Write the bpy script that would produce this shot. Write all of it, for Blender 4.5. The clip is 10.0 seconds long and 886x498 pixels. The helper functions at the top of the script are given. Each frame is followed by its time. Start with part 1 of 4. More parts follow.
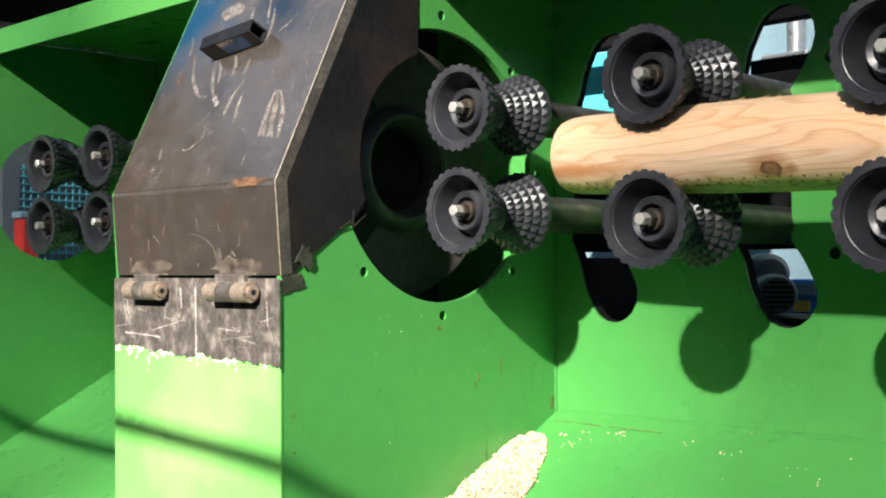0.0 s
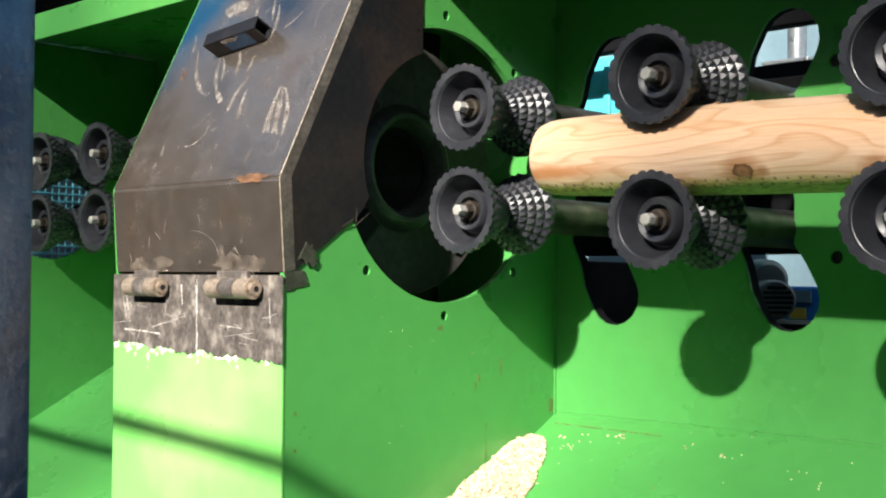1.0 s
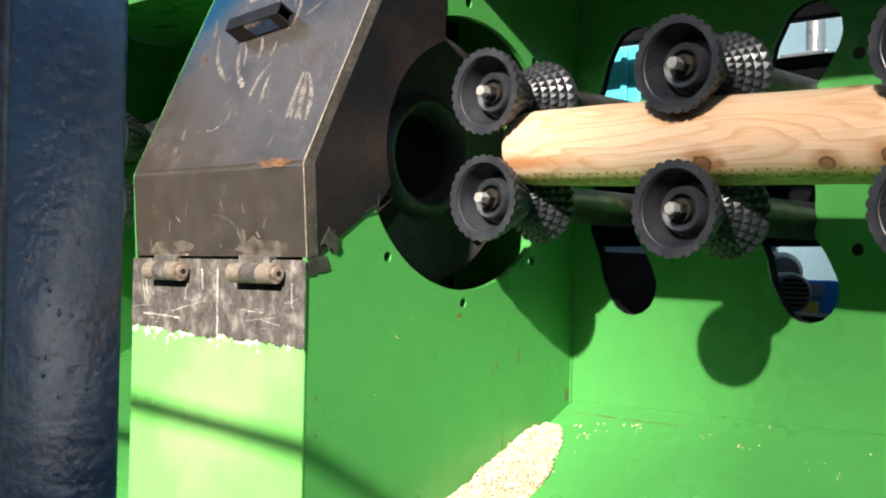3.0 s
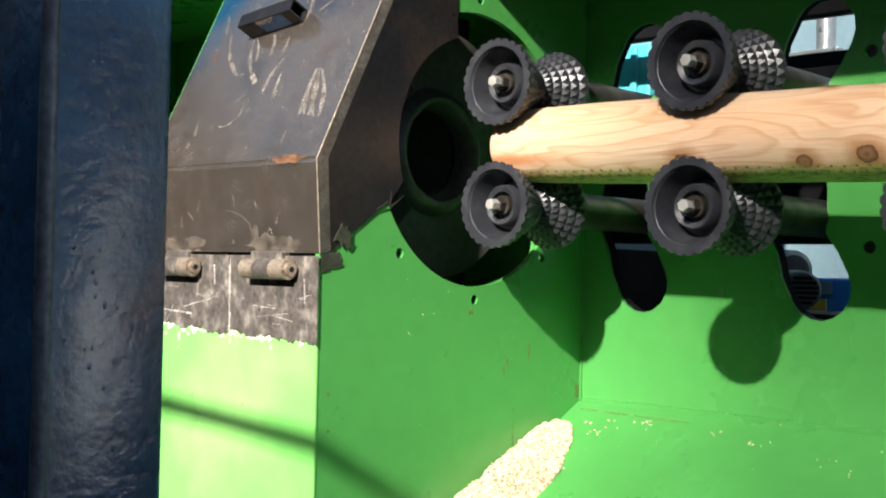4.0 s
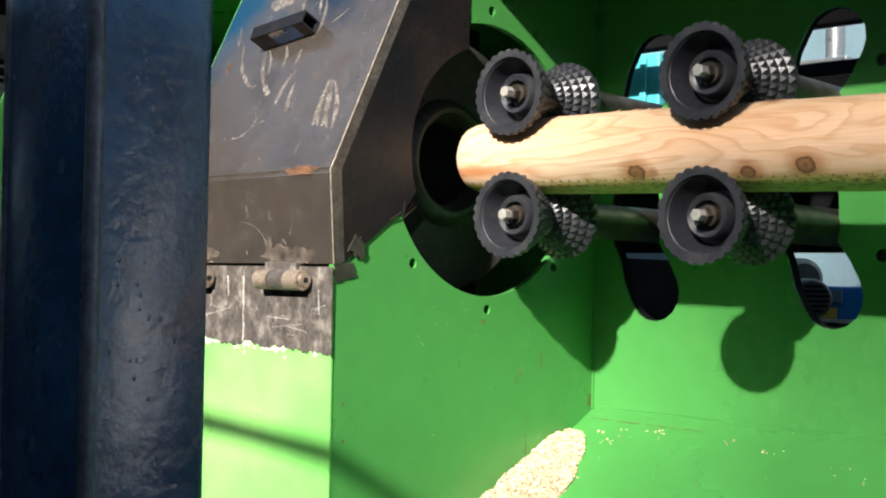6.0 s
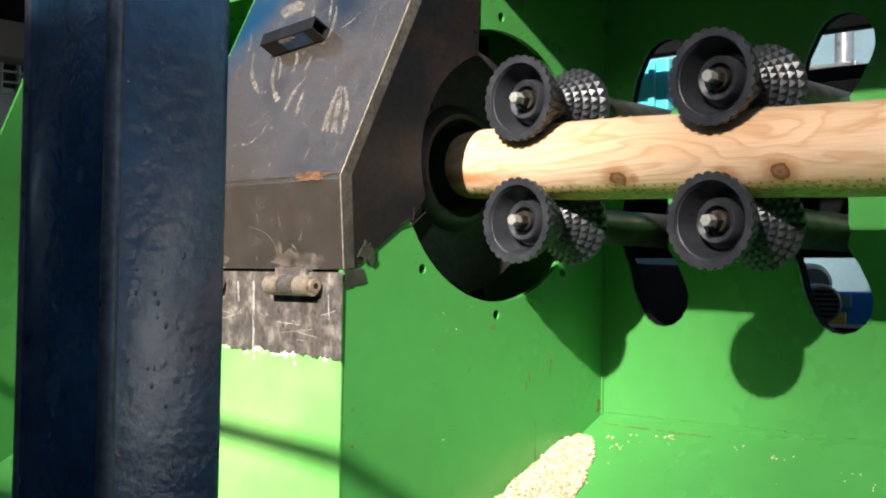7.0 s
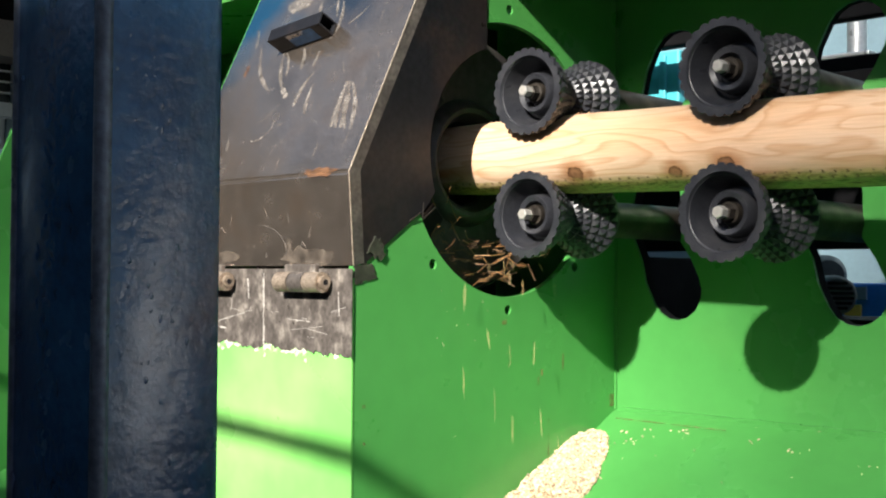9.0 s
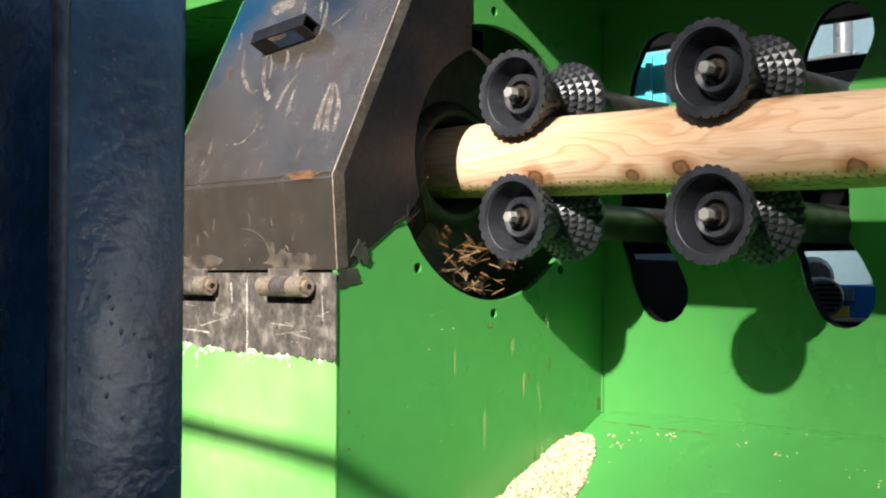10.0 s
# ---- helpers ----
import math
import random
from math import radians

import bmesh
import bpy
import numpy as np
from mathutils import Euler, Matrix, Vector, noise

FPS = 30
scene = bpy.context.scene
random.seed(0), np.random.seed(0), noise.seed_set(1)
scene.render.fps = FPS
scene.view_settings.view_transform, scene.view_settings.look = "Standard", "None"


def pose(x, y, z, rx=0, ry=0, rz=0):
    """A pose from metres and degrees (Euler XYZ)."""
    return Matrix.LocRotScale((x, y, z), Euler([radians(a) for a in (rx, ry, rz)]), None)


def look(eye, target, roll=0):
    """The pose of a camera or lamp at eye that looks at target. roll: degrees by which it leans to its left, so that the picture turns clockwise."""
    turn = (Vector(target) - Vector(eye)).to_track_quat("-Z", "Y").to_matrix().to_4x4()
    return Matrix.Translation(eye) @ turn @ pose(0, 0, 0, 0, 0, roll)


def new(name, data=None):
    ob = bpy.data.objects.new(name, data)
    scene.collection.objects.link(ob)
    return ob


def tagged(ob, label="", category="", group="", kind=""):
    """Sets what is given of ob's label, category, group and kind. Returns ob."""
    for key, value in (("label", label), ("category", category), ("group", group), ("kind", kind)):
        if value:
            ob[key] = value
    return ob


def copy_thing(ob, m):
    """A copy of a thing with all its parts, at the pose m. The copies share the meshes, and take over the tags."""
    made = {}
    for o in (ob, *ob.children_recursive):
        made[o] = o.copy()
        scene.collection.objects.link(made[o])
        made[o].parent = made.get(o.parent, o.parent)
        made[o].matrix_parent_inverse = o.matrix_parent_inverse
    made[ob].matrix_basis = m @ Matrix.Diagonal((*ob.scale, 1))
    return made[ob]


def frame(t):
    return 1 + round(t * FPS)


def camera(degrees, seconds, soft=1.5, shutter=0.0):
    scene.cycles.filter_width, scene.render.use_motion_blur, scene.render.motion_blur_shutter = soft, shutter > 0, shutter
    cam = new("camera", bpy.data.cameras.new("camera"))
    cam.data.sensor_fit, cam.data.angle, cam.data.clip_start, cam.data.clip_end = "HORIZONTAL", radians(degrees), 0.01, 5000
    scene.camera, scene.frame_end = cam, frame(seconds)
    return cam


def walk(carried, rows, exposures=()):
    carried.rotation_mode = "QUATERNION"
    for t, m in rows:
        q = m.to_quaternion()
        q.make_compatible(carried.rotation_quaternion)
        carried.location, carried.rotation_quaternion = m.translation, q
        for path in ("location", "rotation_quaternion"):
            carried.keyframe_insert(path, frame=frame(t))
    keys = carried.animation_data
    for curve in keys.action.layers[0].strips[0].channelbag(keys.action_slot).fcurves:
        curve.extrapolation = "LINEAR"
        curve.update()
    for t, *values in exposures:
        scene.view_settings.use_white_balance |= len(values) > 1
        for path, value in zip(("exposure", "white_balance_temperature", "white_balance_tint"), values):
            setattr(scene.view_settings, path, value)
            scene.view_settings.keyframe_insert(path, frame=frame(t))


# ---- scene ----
cam = camera(40.8, 10.0, 2.1, 0.5)
PATH = [
    (0, (1.489, -1.553, 1.012), (0.105, -0.11, 1.044), -0.3),
    (0.5, (1.4782, -1.5597, 0.995), (0.107, -0.104, 1.045), -0.2),
    (1, (1.467, -1.568, 0.995), (0.098, -0.11, 1.043), 0.4),
    (1.5, (1.458, -1.578, 0.993), (0.085, -0.125, 1.049), 0.4),
    (2, (1.453, -1.582, 0.99), (0.099, -0.111, 1.036), 0.9),
    (2.5, (1.45, -1.591, 0.988), (0.096, -0.12, 1.03), 1.0),
    (3, (1.442, -1.595, 0.986), (0.074, -0.136, 1.021), 1.1),
    (4.5, (1.429, -1.613, 0.984), (0.058, -0.157, 1.014), 1.3),
    (5, (1.425, -1.614, 0.985), (0.049, -0.164, 1.023), 1.2),
    (5.5, (1.427, -1.618, 0.984), (0.053, -0.166, 1.027), 1.0),
    (7, (1.428, -1.627, 0.986), (0.042, -0.187, 1.04), 1.0),
    (7.5, (1.425, -1.627, 0.986), (0.034, -0.191, 1.038), 0.8),
    (8, (1.423, -1.622, 0.984), (0.024, -0.194, 1.035), 0.7),
    (8.5, (1.423, -1.619, 0.985), (0.021, -0.195, 1.035), 0.4),
    (9, (1.423, -1.614, 0.983), (0.02, -0.189, 1.032), 0.4),
    (9.5, (1.42, -1.608, 0.987), (0.025, -0.175, 1.038), 0.3),
    (10, (1.416, -1.598, 0.986), (0.027, -0.16, 1.038), 0.2),
]
walk(cam, [(t, look(eye, target, roll)) for t, eye, target, roll in PATH], [(0, 1.58), (3, 1.56), (5, 1.44), (7.5, 1.40), (10, 1.38)])

# ---- light ----
SUN = Vector((0.124, -0.398, 0.225)).normalized()
world = bpy.data.worlds.new("sky")
scene.world = world
world.use_nodes = True
wn = world.node_tree.nodes
sky = wn.new("ShaderNodeTexSky")
sky.sky_type = "NISHITA"
sky.sun_disc = False
sky.sun_elevation = math.asin(SUN.z)
sky.sun_rotation = math.atan2(SUN.x, SUN.y)
world.node_tree.links.new(sky.outputs[0], wn["Background"].inputs[0])
wn["Background"].inputs[1].default_value = 0.046
sun = new("sun", bpy.data.lights.new("sun", "SUN"))
sun.data.energy, sun.data.angle, sun.data.color = 5.0, radians(1.15), (1.0, 0.93, 0.84)
sun.matrix_world = look((3, -8, 6), Vector((3, -8, 6)) - SUN)


# ---- materials ----
def material(name, colour, rough=0.5, metal=0.0, vary=0.12, scale=6.0, fine=90.0, bump=0.1, spec=0.5, stretch=(1, 1, 1), second=None, amount=0.5, coat=0.0, random=0.0, island=0.0):
    """A surface with two scales of variation, stains of a second colour, and fine relief."""
    m = bpy.data.materials.new(name)
    m.use_nodes = True
    n, l = m.node_tree.nodes, m.node_tree.links
    b = n["Principled BSDF"]
    b.inputs["Metallic"].default_value = metal
    b.inputs["Specular IOR Level"].default_value = spec
    b.inputs["Coat Weight"].default_value = coat
    b.inputs["Coat Roughness"].default_value = 0.12
    co = n.new("ShaderNodeTexCoord")
    mp = n.new("ShaderNodeMapping")
    mp.inputs["Scale"].default_value = stretch
    l.new(co.outputs["Object"], mp.inputs["Vector"])

    def noise_at(s, detail=6.0):
        t = n.new("ShaderNodeTexNoise")
        t.inputs["Scale"].default_value, t.inputs["Detail"].default_value = s, detail
        l.new(mp.outputs[0], t.inputs["Vector"])
        return t.outputs[0]

    def spread(value, lo, hi, a, b2):
        r = n.new("ShaderNodeMapRange")
        for k, v in zip((1, 2, 3, 4), (lo, hi, a, b2)):
            r.inputs[k].default_value = v
        l.new(value, r.inputs[0])
        return r.outputs[0]

    def mix(kind, fac, a, b2):
        x = n.new("ShaderNodeMix")
        x.data_type, x.blend_type = "RGBA", kind
        for sock, v in ((x.inputs[0], fac), (x.inputs[6], a), (x.inputs[7], b2)):
            if hasattr(v, "is_linked"):
                l.new(v, sock)
            else:
                sock.default_value = v
        return x.outputs[2]

    big, small = noise_at(scale), noise_at(fine)
    out = (*colour, 1)
    if second:
        out = mix("MIX", spread(big, 0.5, 0.72, 0.0, amount), out, (*second, 1))
    g = n.new("ShaderNodeCombineColor")
    f = spread(small, 0.3, 0.7, 1 - vary, 1 + vary)
    f2 = spread(big, 0.3, 0.7, 1 - vary, 1 + vary)
    mm = n.new("ShaderNodeMath")
    mm.operation = "MULTIPLY"
    l.new(f, mm.inputs[0]), l.new(f2, mm.inputs[1])
    value = mm.outputs[0]
    if random:
        oi = n.new("ShaderNodeObjectInfo")
        m2 = n.new("ShaderNodeMath")
        m2.operation = "MULTIPLY"
        l.new(value, m2.inputs[0]), l.new(spread(oi.outputs["Random"], 0, 1, 1 - random, 1 + random), m2.inputs[1])
        value = m2.outputs[0]
    if island:
        geo = n.new("ShaderNodeNewGeometry")
        m3 = n.new("ShaderNodeMath")
        m3.operation = "MULTIPLY"
        l.new(value, m3.inputs[0]), l.new(spread(geo.outputs["Random Per Island"], 0, 1, 1 - island, 1 + island), m3.inputs[1])
        value = m3.outputs[0]
    for k in range(3):
        l.new(value, g.inputs[k])
    out = mix("MULTIPLY", 1.0, out, g.outputs[0])
    l.new(out, b.inputs["Base Color"])
    l.new(spread(noise_at(scale * 2.3), 0.3, 0.7, max(0.04, rough - 0.09), min(1, rough + 0.09)), b.inputs["Roughness"])
    bp = n.new("ShaderNodeBump")
    bp.inputs["Strength"].default_value, bp.inputs["Distance"].default_value = bump, 0.002
    l.new(small, bp.inputs["Height"])
    l.new(bp.outputs[0], b.inputs["Normal"])
    return m


GREEN = material("green_paint", (0.068, 0.296, 0.067), 0.31, vary=0.035, scale=2.2, fine=26, bump=0.03, second=(0.088, 0.290, 0.062), amount=0.6)
# GREEN again, lightened: the strong sun on the housing front is in the colour
SUNLIT_GREEN = material("sunlit_green_paint", (0.165, 0.52, 0.115), 0.30, vary=0.04, scale=2.6, fine=26, bump=0.03, second=(0.29, 0.62, 0.18), amount=0.9)
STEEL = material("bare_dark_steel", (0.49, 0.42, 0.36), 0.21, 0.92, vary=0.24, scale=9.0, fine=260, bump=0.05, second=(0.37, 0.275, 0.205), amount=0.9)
PLATE_STEEL = material("scratched_steel", (0.175, 0.155, 0.14), 0.36, 0.55, vary=0.32, scale=34, fine=150, bump=0.3, stretch=(1, 1, 0.8), second=(0.44, 0.40, 0.35), amount=0.7)
STRIP = material("dull_folded_steel", (0.12, 0.108, 0.098), 0.38, 0.5, vary=0.3, scale=18, fine=140, bump=0.2, second=(0.2, 0.17, 0.145), amount=0.6)
BURNT = material("burnt_paint_film", (0.032, 0.034, 0.024), 0.6, 0.1, vary=0.3, scale=40, fine=220, bump=0.4, second=(0.06, 0.062, 0.044), amount=0.6)
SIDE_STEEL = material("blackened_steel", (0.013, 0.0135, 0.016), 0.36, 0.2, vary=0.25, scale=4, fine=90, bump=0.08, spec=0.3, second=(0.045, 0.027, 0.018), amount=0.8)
ROTOR_STEEL = material("oily_black_steel", (0.055, 0.051, 0.049), 0.45, 0.2, vary=0.3, scale=9, fine=60, bump=0.15)
THROAT = material("worn_throat_steel", (0.06, 0.054, 0.05), 0.45, 0.4, vary=0.3, scale=12, fine=90, bump=0.1)
ROLLER = material("dark_grey_cast_iron", (0.031, 0.033, 0.040), 0.35, 0.15, vary=0.2, scale=20, fine=240, bump=0.15, second=(0.055, 0.054, 0.055), amount=0.6)
SHAFT = material("black_oiled_shaft", (0.034, 0.029, 0.024), 0.42, 0.3, vary=0.25, scale=12, fine=120, bump=0.1, second=(0.085, 0.068, 0.05), amount=0.7)
ZINC = material("zinc_plated_bolt", (0.62, 0.60, 0.55), 0.33, 0.55, vary=0.1, scale=40, fine=300, bump=0.1)
WORN = material("worn_hinge_steel", (0.42, 0.345, 0.27), 0.38, 0.6, vary=0.3, scale=45, fine=260, bump=0.3, second=(0.12, 0.09, 0.07), amount=0.8)
NAVY = material("navy_gloss_paint", (0.017, 0.060, 0.122), 0.22, 0.0, vary=0.22, scale=22, fine=170, bump=0.35, spec=0.7, second=(0.023, 0.074, 0.142), amount=0.6, coat=0.35)
SCUFF = material("scraped_primer", (0.66, 0.70, 0.54), 0.6, vary=0.12, scale=40, fine=200, bump=0.3)
SMEAR = material("dried_smear", (0.30, 0.275, 0.25), 0.55, 0.2, vary=0.3, scale=30, fine=220, bump=0.1)
DUST = material("brown_dust", (0.21, 0.175, 0.14), 0.8, 0.0, vary=0.3, scale=40, fine=220, bump=0.1)
SCORE = material("bright_scored_steel", (0.60, 0.57, 0.53), 0.45, 0.4, vary=0.2, scale=60, fine=300, bump=0.1)
RUST = material("rust_stain", (0.25, 0.12, 0.055), 0.7, 0.1, vary=0.3, scale=40, fine=200, bump=0.2)
CHIP = material("fresh_wood_chips", (0.66, 0.52, 0.35), 0.7, vary=0.2, scale=60, fine=300, bump=0.3, island=0.5)
ASPHALT = material("worn_asphalt_yard", (0.075, 0.073, 0.07), 0.9, vary=0.2, scale=1.5, fine=80, bump=0.4)
CONCRETE = material("concrete_yard", (0.36, 0.35, 0.325), 0.85, vary=0.15, scale=1.2, fine=60, bump=0.3)
RENDERED = material("grey_render_wall", (0.13, 0.13, 0.13), 0.85, vary=0.12, scale=2, fine=60, bump=0.3)
BLACK = material("matt_black_paint", (0.006, 0.006, 0.007), 0.7, spec=0.08, vary=0.2, scale=8, fine=80, bump=0.1)
CYAN = material("cyan_cabinet_paint", (0.07, 0.45, 0.52), 0.4, vary=0.06, scale=5, fine=60, bump=0.05)
TEAL = material("teal_wire", (0.06, 0.26, 0.30), 0.4, vary=0.06, scale=5, fine=60, bump=0.05)
SKYBLUE = material("sky_reflection_blue", (0.008, 0.055, 0.15), 0.4, vary=0.2, scale=30, fine=120, bump=0.1)
BLUE = material("blue_cabinet_paint", (0.03, 0.20, 0.62), 0.4, vary=0.06, scale=5, fine=60, bump=0.05)
PALE = material("pale_blue_panel", (0.15, 0.235, 0.28), 0.5, vary=0.06, scale=4, fine=60, bump=0.05)
GREY = material("grey_motor_paint", (0.10, 0.115, 0.125), 0.5, vary=0.1, scale=10, fine=90, bump=0.1)
RED = material("red_paint", (0.35, 0.02, 0.015), 0.45, vary=0.1, scale=8, fine=90, bump=0.1)
YELLOW = material("yellow_sign", (0.55, 0.42, 0.06), 0.5, vary=0.06, scale=8, fine=90, bump=0.05)
DARKGLASS = material("dark_window", (0.02, 0.03, 0.035), 0.12, vary=0.1, scale=4, fine=40, bump=0.02)
GALV = material("galvanised_pipe", (0.55, 0.58, 0.60), 0.35, 0.7, vary=0.12, scale=20, fine=120, bump=0.1)


def worn_through(m, scale, low, high, most=1.0):
    """Breaks a thin film up: where the noise is low the surface below shows."""
    n, l = m.node_tree.nodes, m.node_tree.links
    t, r, c = n.new("ShaderNodeTexNoise"), n.new("ShaderNodeMapRange"), n.new("ShaderNodeTexCoord")
    t.inputs["Scale"].default_value, t.inputs["Detail"].default_value = scale, 5
    r.inputs[1].default_value, r.inputs[2].default_value, r.inputs[4].default_value = low, high, most
    l.new(c.outputs["Object"], t.inputs["Vector"]), l.new(t.outputs[0], r.inputs[0])
    l.new(r.outputs[0], n["Principled BSDF"].inputs["Alpha"])




def sky_sheen(m, centre, reach, colour, scale=9.0):
    """Paints a coloured reflection into the base colour round a place, with a cloudy edge."""
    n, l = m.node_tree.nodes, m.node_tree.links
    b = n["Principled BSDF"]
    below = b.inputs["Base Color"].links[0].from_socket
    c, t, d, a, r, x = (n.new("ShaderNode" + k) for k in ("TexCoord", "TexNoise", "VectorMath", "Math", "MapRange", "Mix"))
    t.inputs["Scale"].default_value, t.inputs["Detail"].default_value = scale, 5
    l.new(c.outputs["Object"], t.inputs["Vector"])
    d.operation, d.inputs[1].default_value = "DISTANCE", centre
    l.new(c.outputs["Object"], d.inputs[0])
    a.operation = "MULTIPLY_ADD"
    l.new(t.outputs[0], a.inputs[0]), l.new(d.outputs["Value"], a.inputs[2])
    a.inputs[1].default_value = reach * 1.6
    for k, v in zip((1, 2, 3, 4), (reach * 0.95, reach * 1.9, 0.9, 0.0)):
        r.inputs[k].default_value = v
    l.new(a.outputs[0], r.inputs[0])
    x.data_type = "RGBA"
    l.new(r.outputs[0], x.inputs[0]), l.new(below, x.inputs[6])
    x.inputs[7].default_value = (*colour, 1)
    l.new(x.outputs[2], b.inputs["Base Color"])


# blue sky reflection on the sloping panel, painted into the steel's colour
sky_sheen(STEEL, (-0.47, -0.21, 1.51), 0.165, (0.035, 0.30, 0.50))
sky_sheen(STEEL, (-0.17, -0.23, 1.47), 0.10, (0.10, 0.16, 0.22))
worn_through(SMEAR, 70, 0.22, 0.62, 0.52)
worn_through(DUST, 32, 0.40, 0.80, 0.45)
worn_through(SCUFF, 80, 0.45, 0.56)
worn_through(RUST, 45, 0.36, 0.80, 0.85)


def wood_material():
    """Fresh peeled softwood: long flame grain, knots, a strip of yellow-green inner bark along the underside."""
    m = bpy.data.materials.new("peeled_softwood")
    m.use_nodes = True
    n, l = m.node_tree.nodes, m.node_tree.links
    b = n["Principled BSDF"]
    co = n.new("ShaderNodeTexCoord")

    def mapped(sc):
        mp = n.new("ShaderNodeMapping")
        mp.inputs["Scale"].default_value = sc
        l.new(co.outputs["Object"], mp.inputs["Vector"])
        return mp.outputs[0]

    def tex(vec, s, d=5.0, dist=0.0):
        t = n.new("ShaderNodeTexNoise")
        t.inputs["Scale"].default_value, t.inputs["Detail"].default_value, t.inputs["Distortion"].default_value = s, d, dist
        l.new(vec, t.inputs["Vector"])
        return t.outputs[0]

    def ramp(v, *stops):
        r = n.new("ShaderNodeValToRGB")
        while len(r.color_ramp.elements) < len(stops):
            r.color_ramp.elements.new(0.5)
        for e, (p, c) in zip(r.color_ramp.elements, stops):
            e.position, e.color = p, (*c, 1)
        l.new(v, r.inputs[0])
        return r.outputs[0]

    def mixed(kind, fac, a, b2):
        x = n.new("ShaderNodeMix")
        x.data_type, x.blend_type = "RGBA", kind
        for sock, v in ((x.inputs[0], fac), (x.inputs[6], a), (x.inputs[7], b2)):
            if hasattr(v, "is_linked"):
                l.new(v, sock)
            else:
                sock.default_value = v
        return x.outputs[2]

    def math_node(op, *vals):
        x = n.new("ShaderNodeMath")
        x.operation = op
        for sock, v in zip(x.inputs, vals):
            if hasattr(v, "is_linked"):
                l.new(v, sock)
            else:
                sock.default_value = v
        return x.outputs[0]

    # contour lines of a smooth, stretched field give the flame figure
    field = tex(mapped((1.6, 9.0, 9.0)), 1.5, 2.0, 0.6)
    rings = math_node("FRACT", math_node("MULTIPLY", field, 10.0))
    figure = ramp(rings, (0.0, (0.80, 0.60, 0.43)), (0.6, (0.78, 0.57, 0.395)), (0.88, (0.67, 0.43, 0.265)), (1.0, (0.79, 0.585, 0.415)))
    broad = ramp(tex(mapped((0.8, 6.0, 6.0)), 3.0), (0.35, (1.0, 1.0, 1.0)), (0.75, (0.95, 0.78, 0.62)))
    fibre = ramp(tex(mapped((3.0, 90.0, 90.0)), 6.0, 3.0), (0.3, (0.83, 0.81, 0.79)), (0.7, (0.98, 0.97, 0.96)))
    c = mixed("MULTIPLY", 1.0, mixed("MULTIPLY", 1.0, figure, broad), fibre)
    # knots, with the grain darkened round them
    sep = n.new("ShaderNodeSeparateXYZ")
    l.new(co.outputs["Object"], sep.inputs[0])
    for kx, ky, kz, r in KNOTS:
        v = n.new("ShaderNodeVectorMath")
        v.operation = "DISTANCE"
        mp = n.new("ShaderNodeMapping")
        mp.inputs["Scale"].default_value = (0.8, 1, 1)
        l.new(co.outputs["Object"], mp.inputs["Vector"])
        l.new(mp.outputs[0], v.inputs[0])
        v.inputs[1].default_value = (kx * 0.8, ky, kz)
        d = math_node("ADD", v.outputs["Value"], math_node("MULTIPLY", tex(mapped((1, 1, 1)), 90.0), r * 0.5))
        k = ramp(math_node("DIVIDE", d, r * 1.2), (0.25, (0.08, 0.035, 0.016)), (0.6, (0.30, 0.15, 0.07)), (0.9, (0.14, 0.065, 0.028)))
        f = math_node("LESS_THAN", d, r * 1.15)
        c = mixed("MIX", f, c, mixed("MULTIPLY", 1.0, (0.9, 0.9, 0.9, 1), k))
        halo = ramp(math_node("DIVIDE", d, r * 3.0), (0.38, (0.62, 0.45, 0.32)), (0.8, (1, 1, 1)))
        c = mixed("MULTIPLY", math_node("GREATER_THAN", d, r * 1.15), c, halo)
    # inner bark left along the underside
    z = math_node("ADD", sep.outputs[2], math_node("MULTIPLY", tex(mapped((6, 20, 20)), 4.0), 0.022))
    bark = ramp(tex(mapped((8, 30, 30)), 6.0), (0.35, (0.20, 0.17, 0.035)), (0.5, (0.52, 0.40, 0.14)), (0.7, (0.14, 0.08, 0.03)))
    mr = n.new("ShaderNodeMapRange")
    for k, v in zip((1, 2, 3, 4), (-0.043, -0.034, 1.0, 0.0)):
        mr.inputs[k].default_value = v
    l.new(z, mr.inputs[0])
    c = mixed("MIX", mr.outputs[0], c, bark)
    # rows of stud marks pressed into the lower side
    for row, pitch, shift in ((-0.0490, 0.0185, 0.0), (-0.0560, 0.0185, 0.4)):
        dx = math_node("MULTIPLY", math_node("SUBTRACT", math_node("FRACT", math_node("ADD", math_node("DIVIDE", sep.outputs[0], pitch), shift)), 0.5), pitch)
        dz = math_node("ADD", math_node("SUBTRACT", sep.outputs[2], row), math_node("MULTIPLY", math_node("SUBTRACT", tex(mapped((1, 1, 1)), 40.0), 0.5), 0.006))
        far = math_node("SQRT", math_node("ADD", math_node("MULTIPLY", dx, dx), math_node("MULTIPLY", dz, dz)))
        c = mixed("MIX", math_node("MULTIPLY", math_node("LESS_THAN", math_node("ADD", far, math_node("MULTIPLY", tex(mapped((1, 1, 1)), 25.0), 0.004)), 0.0040), 0.75), c, (0.13, 0.07, 0.025, 1))
    # reddish streak running in from the cut end
    lane = math_node("ABSOLUTE", math_node("ADD", math_node("ADD", sep.outputs[2], 0.029), math_node("MULTIPLY", math_node("SUBTRACT", tex(mapped((5, 14, 14)), 3.0), 0.5), 0.02)))
    inside = n.new("ShaderNodeMapRange")
    for k, v in zip((1, 2, 3, 4), (0.003, 0.013, 0.8, 0.0)):
        inside.inputs[k].default_value = v
    l.new(lane, inside.inputs[0])
    reach = n.new("ShaderNodeMapRange")
    for k, v in zip((1, 2, 3, 4), (0.08, 0.22, 1.0, 0.0)):
        reach.inputs[k].default_value = v
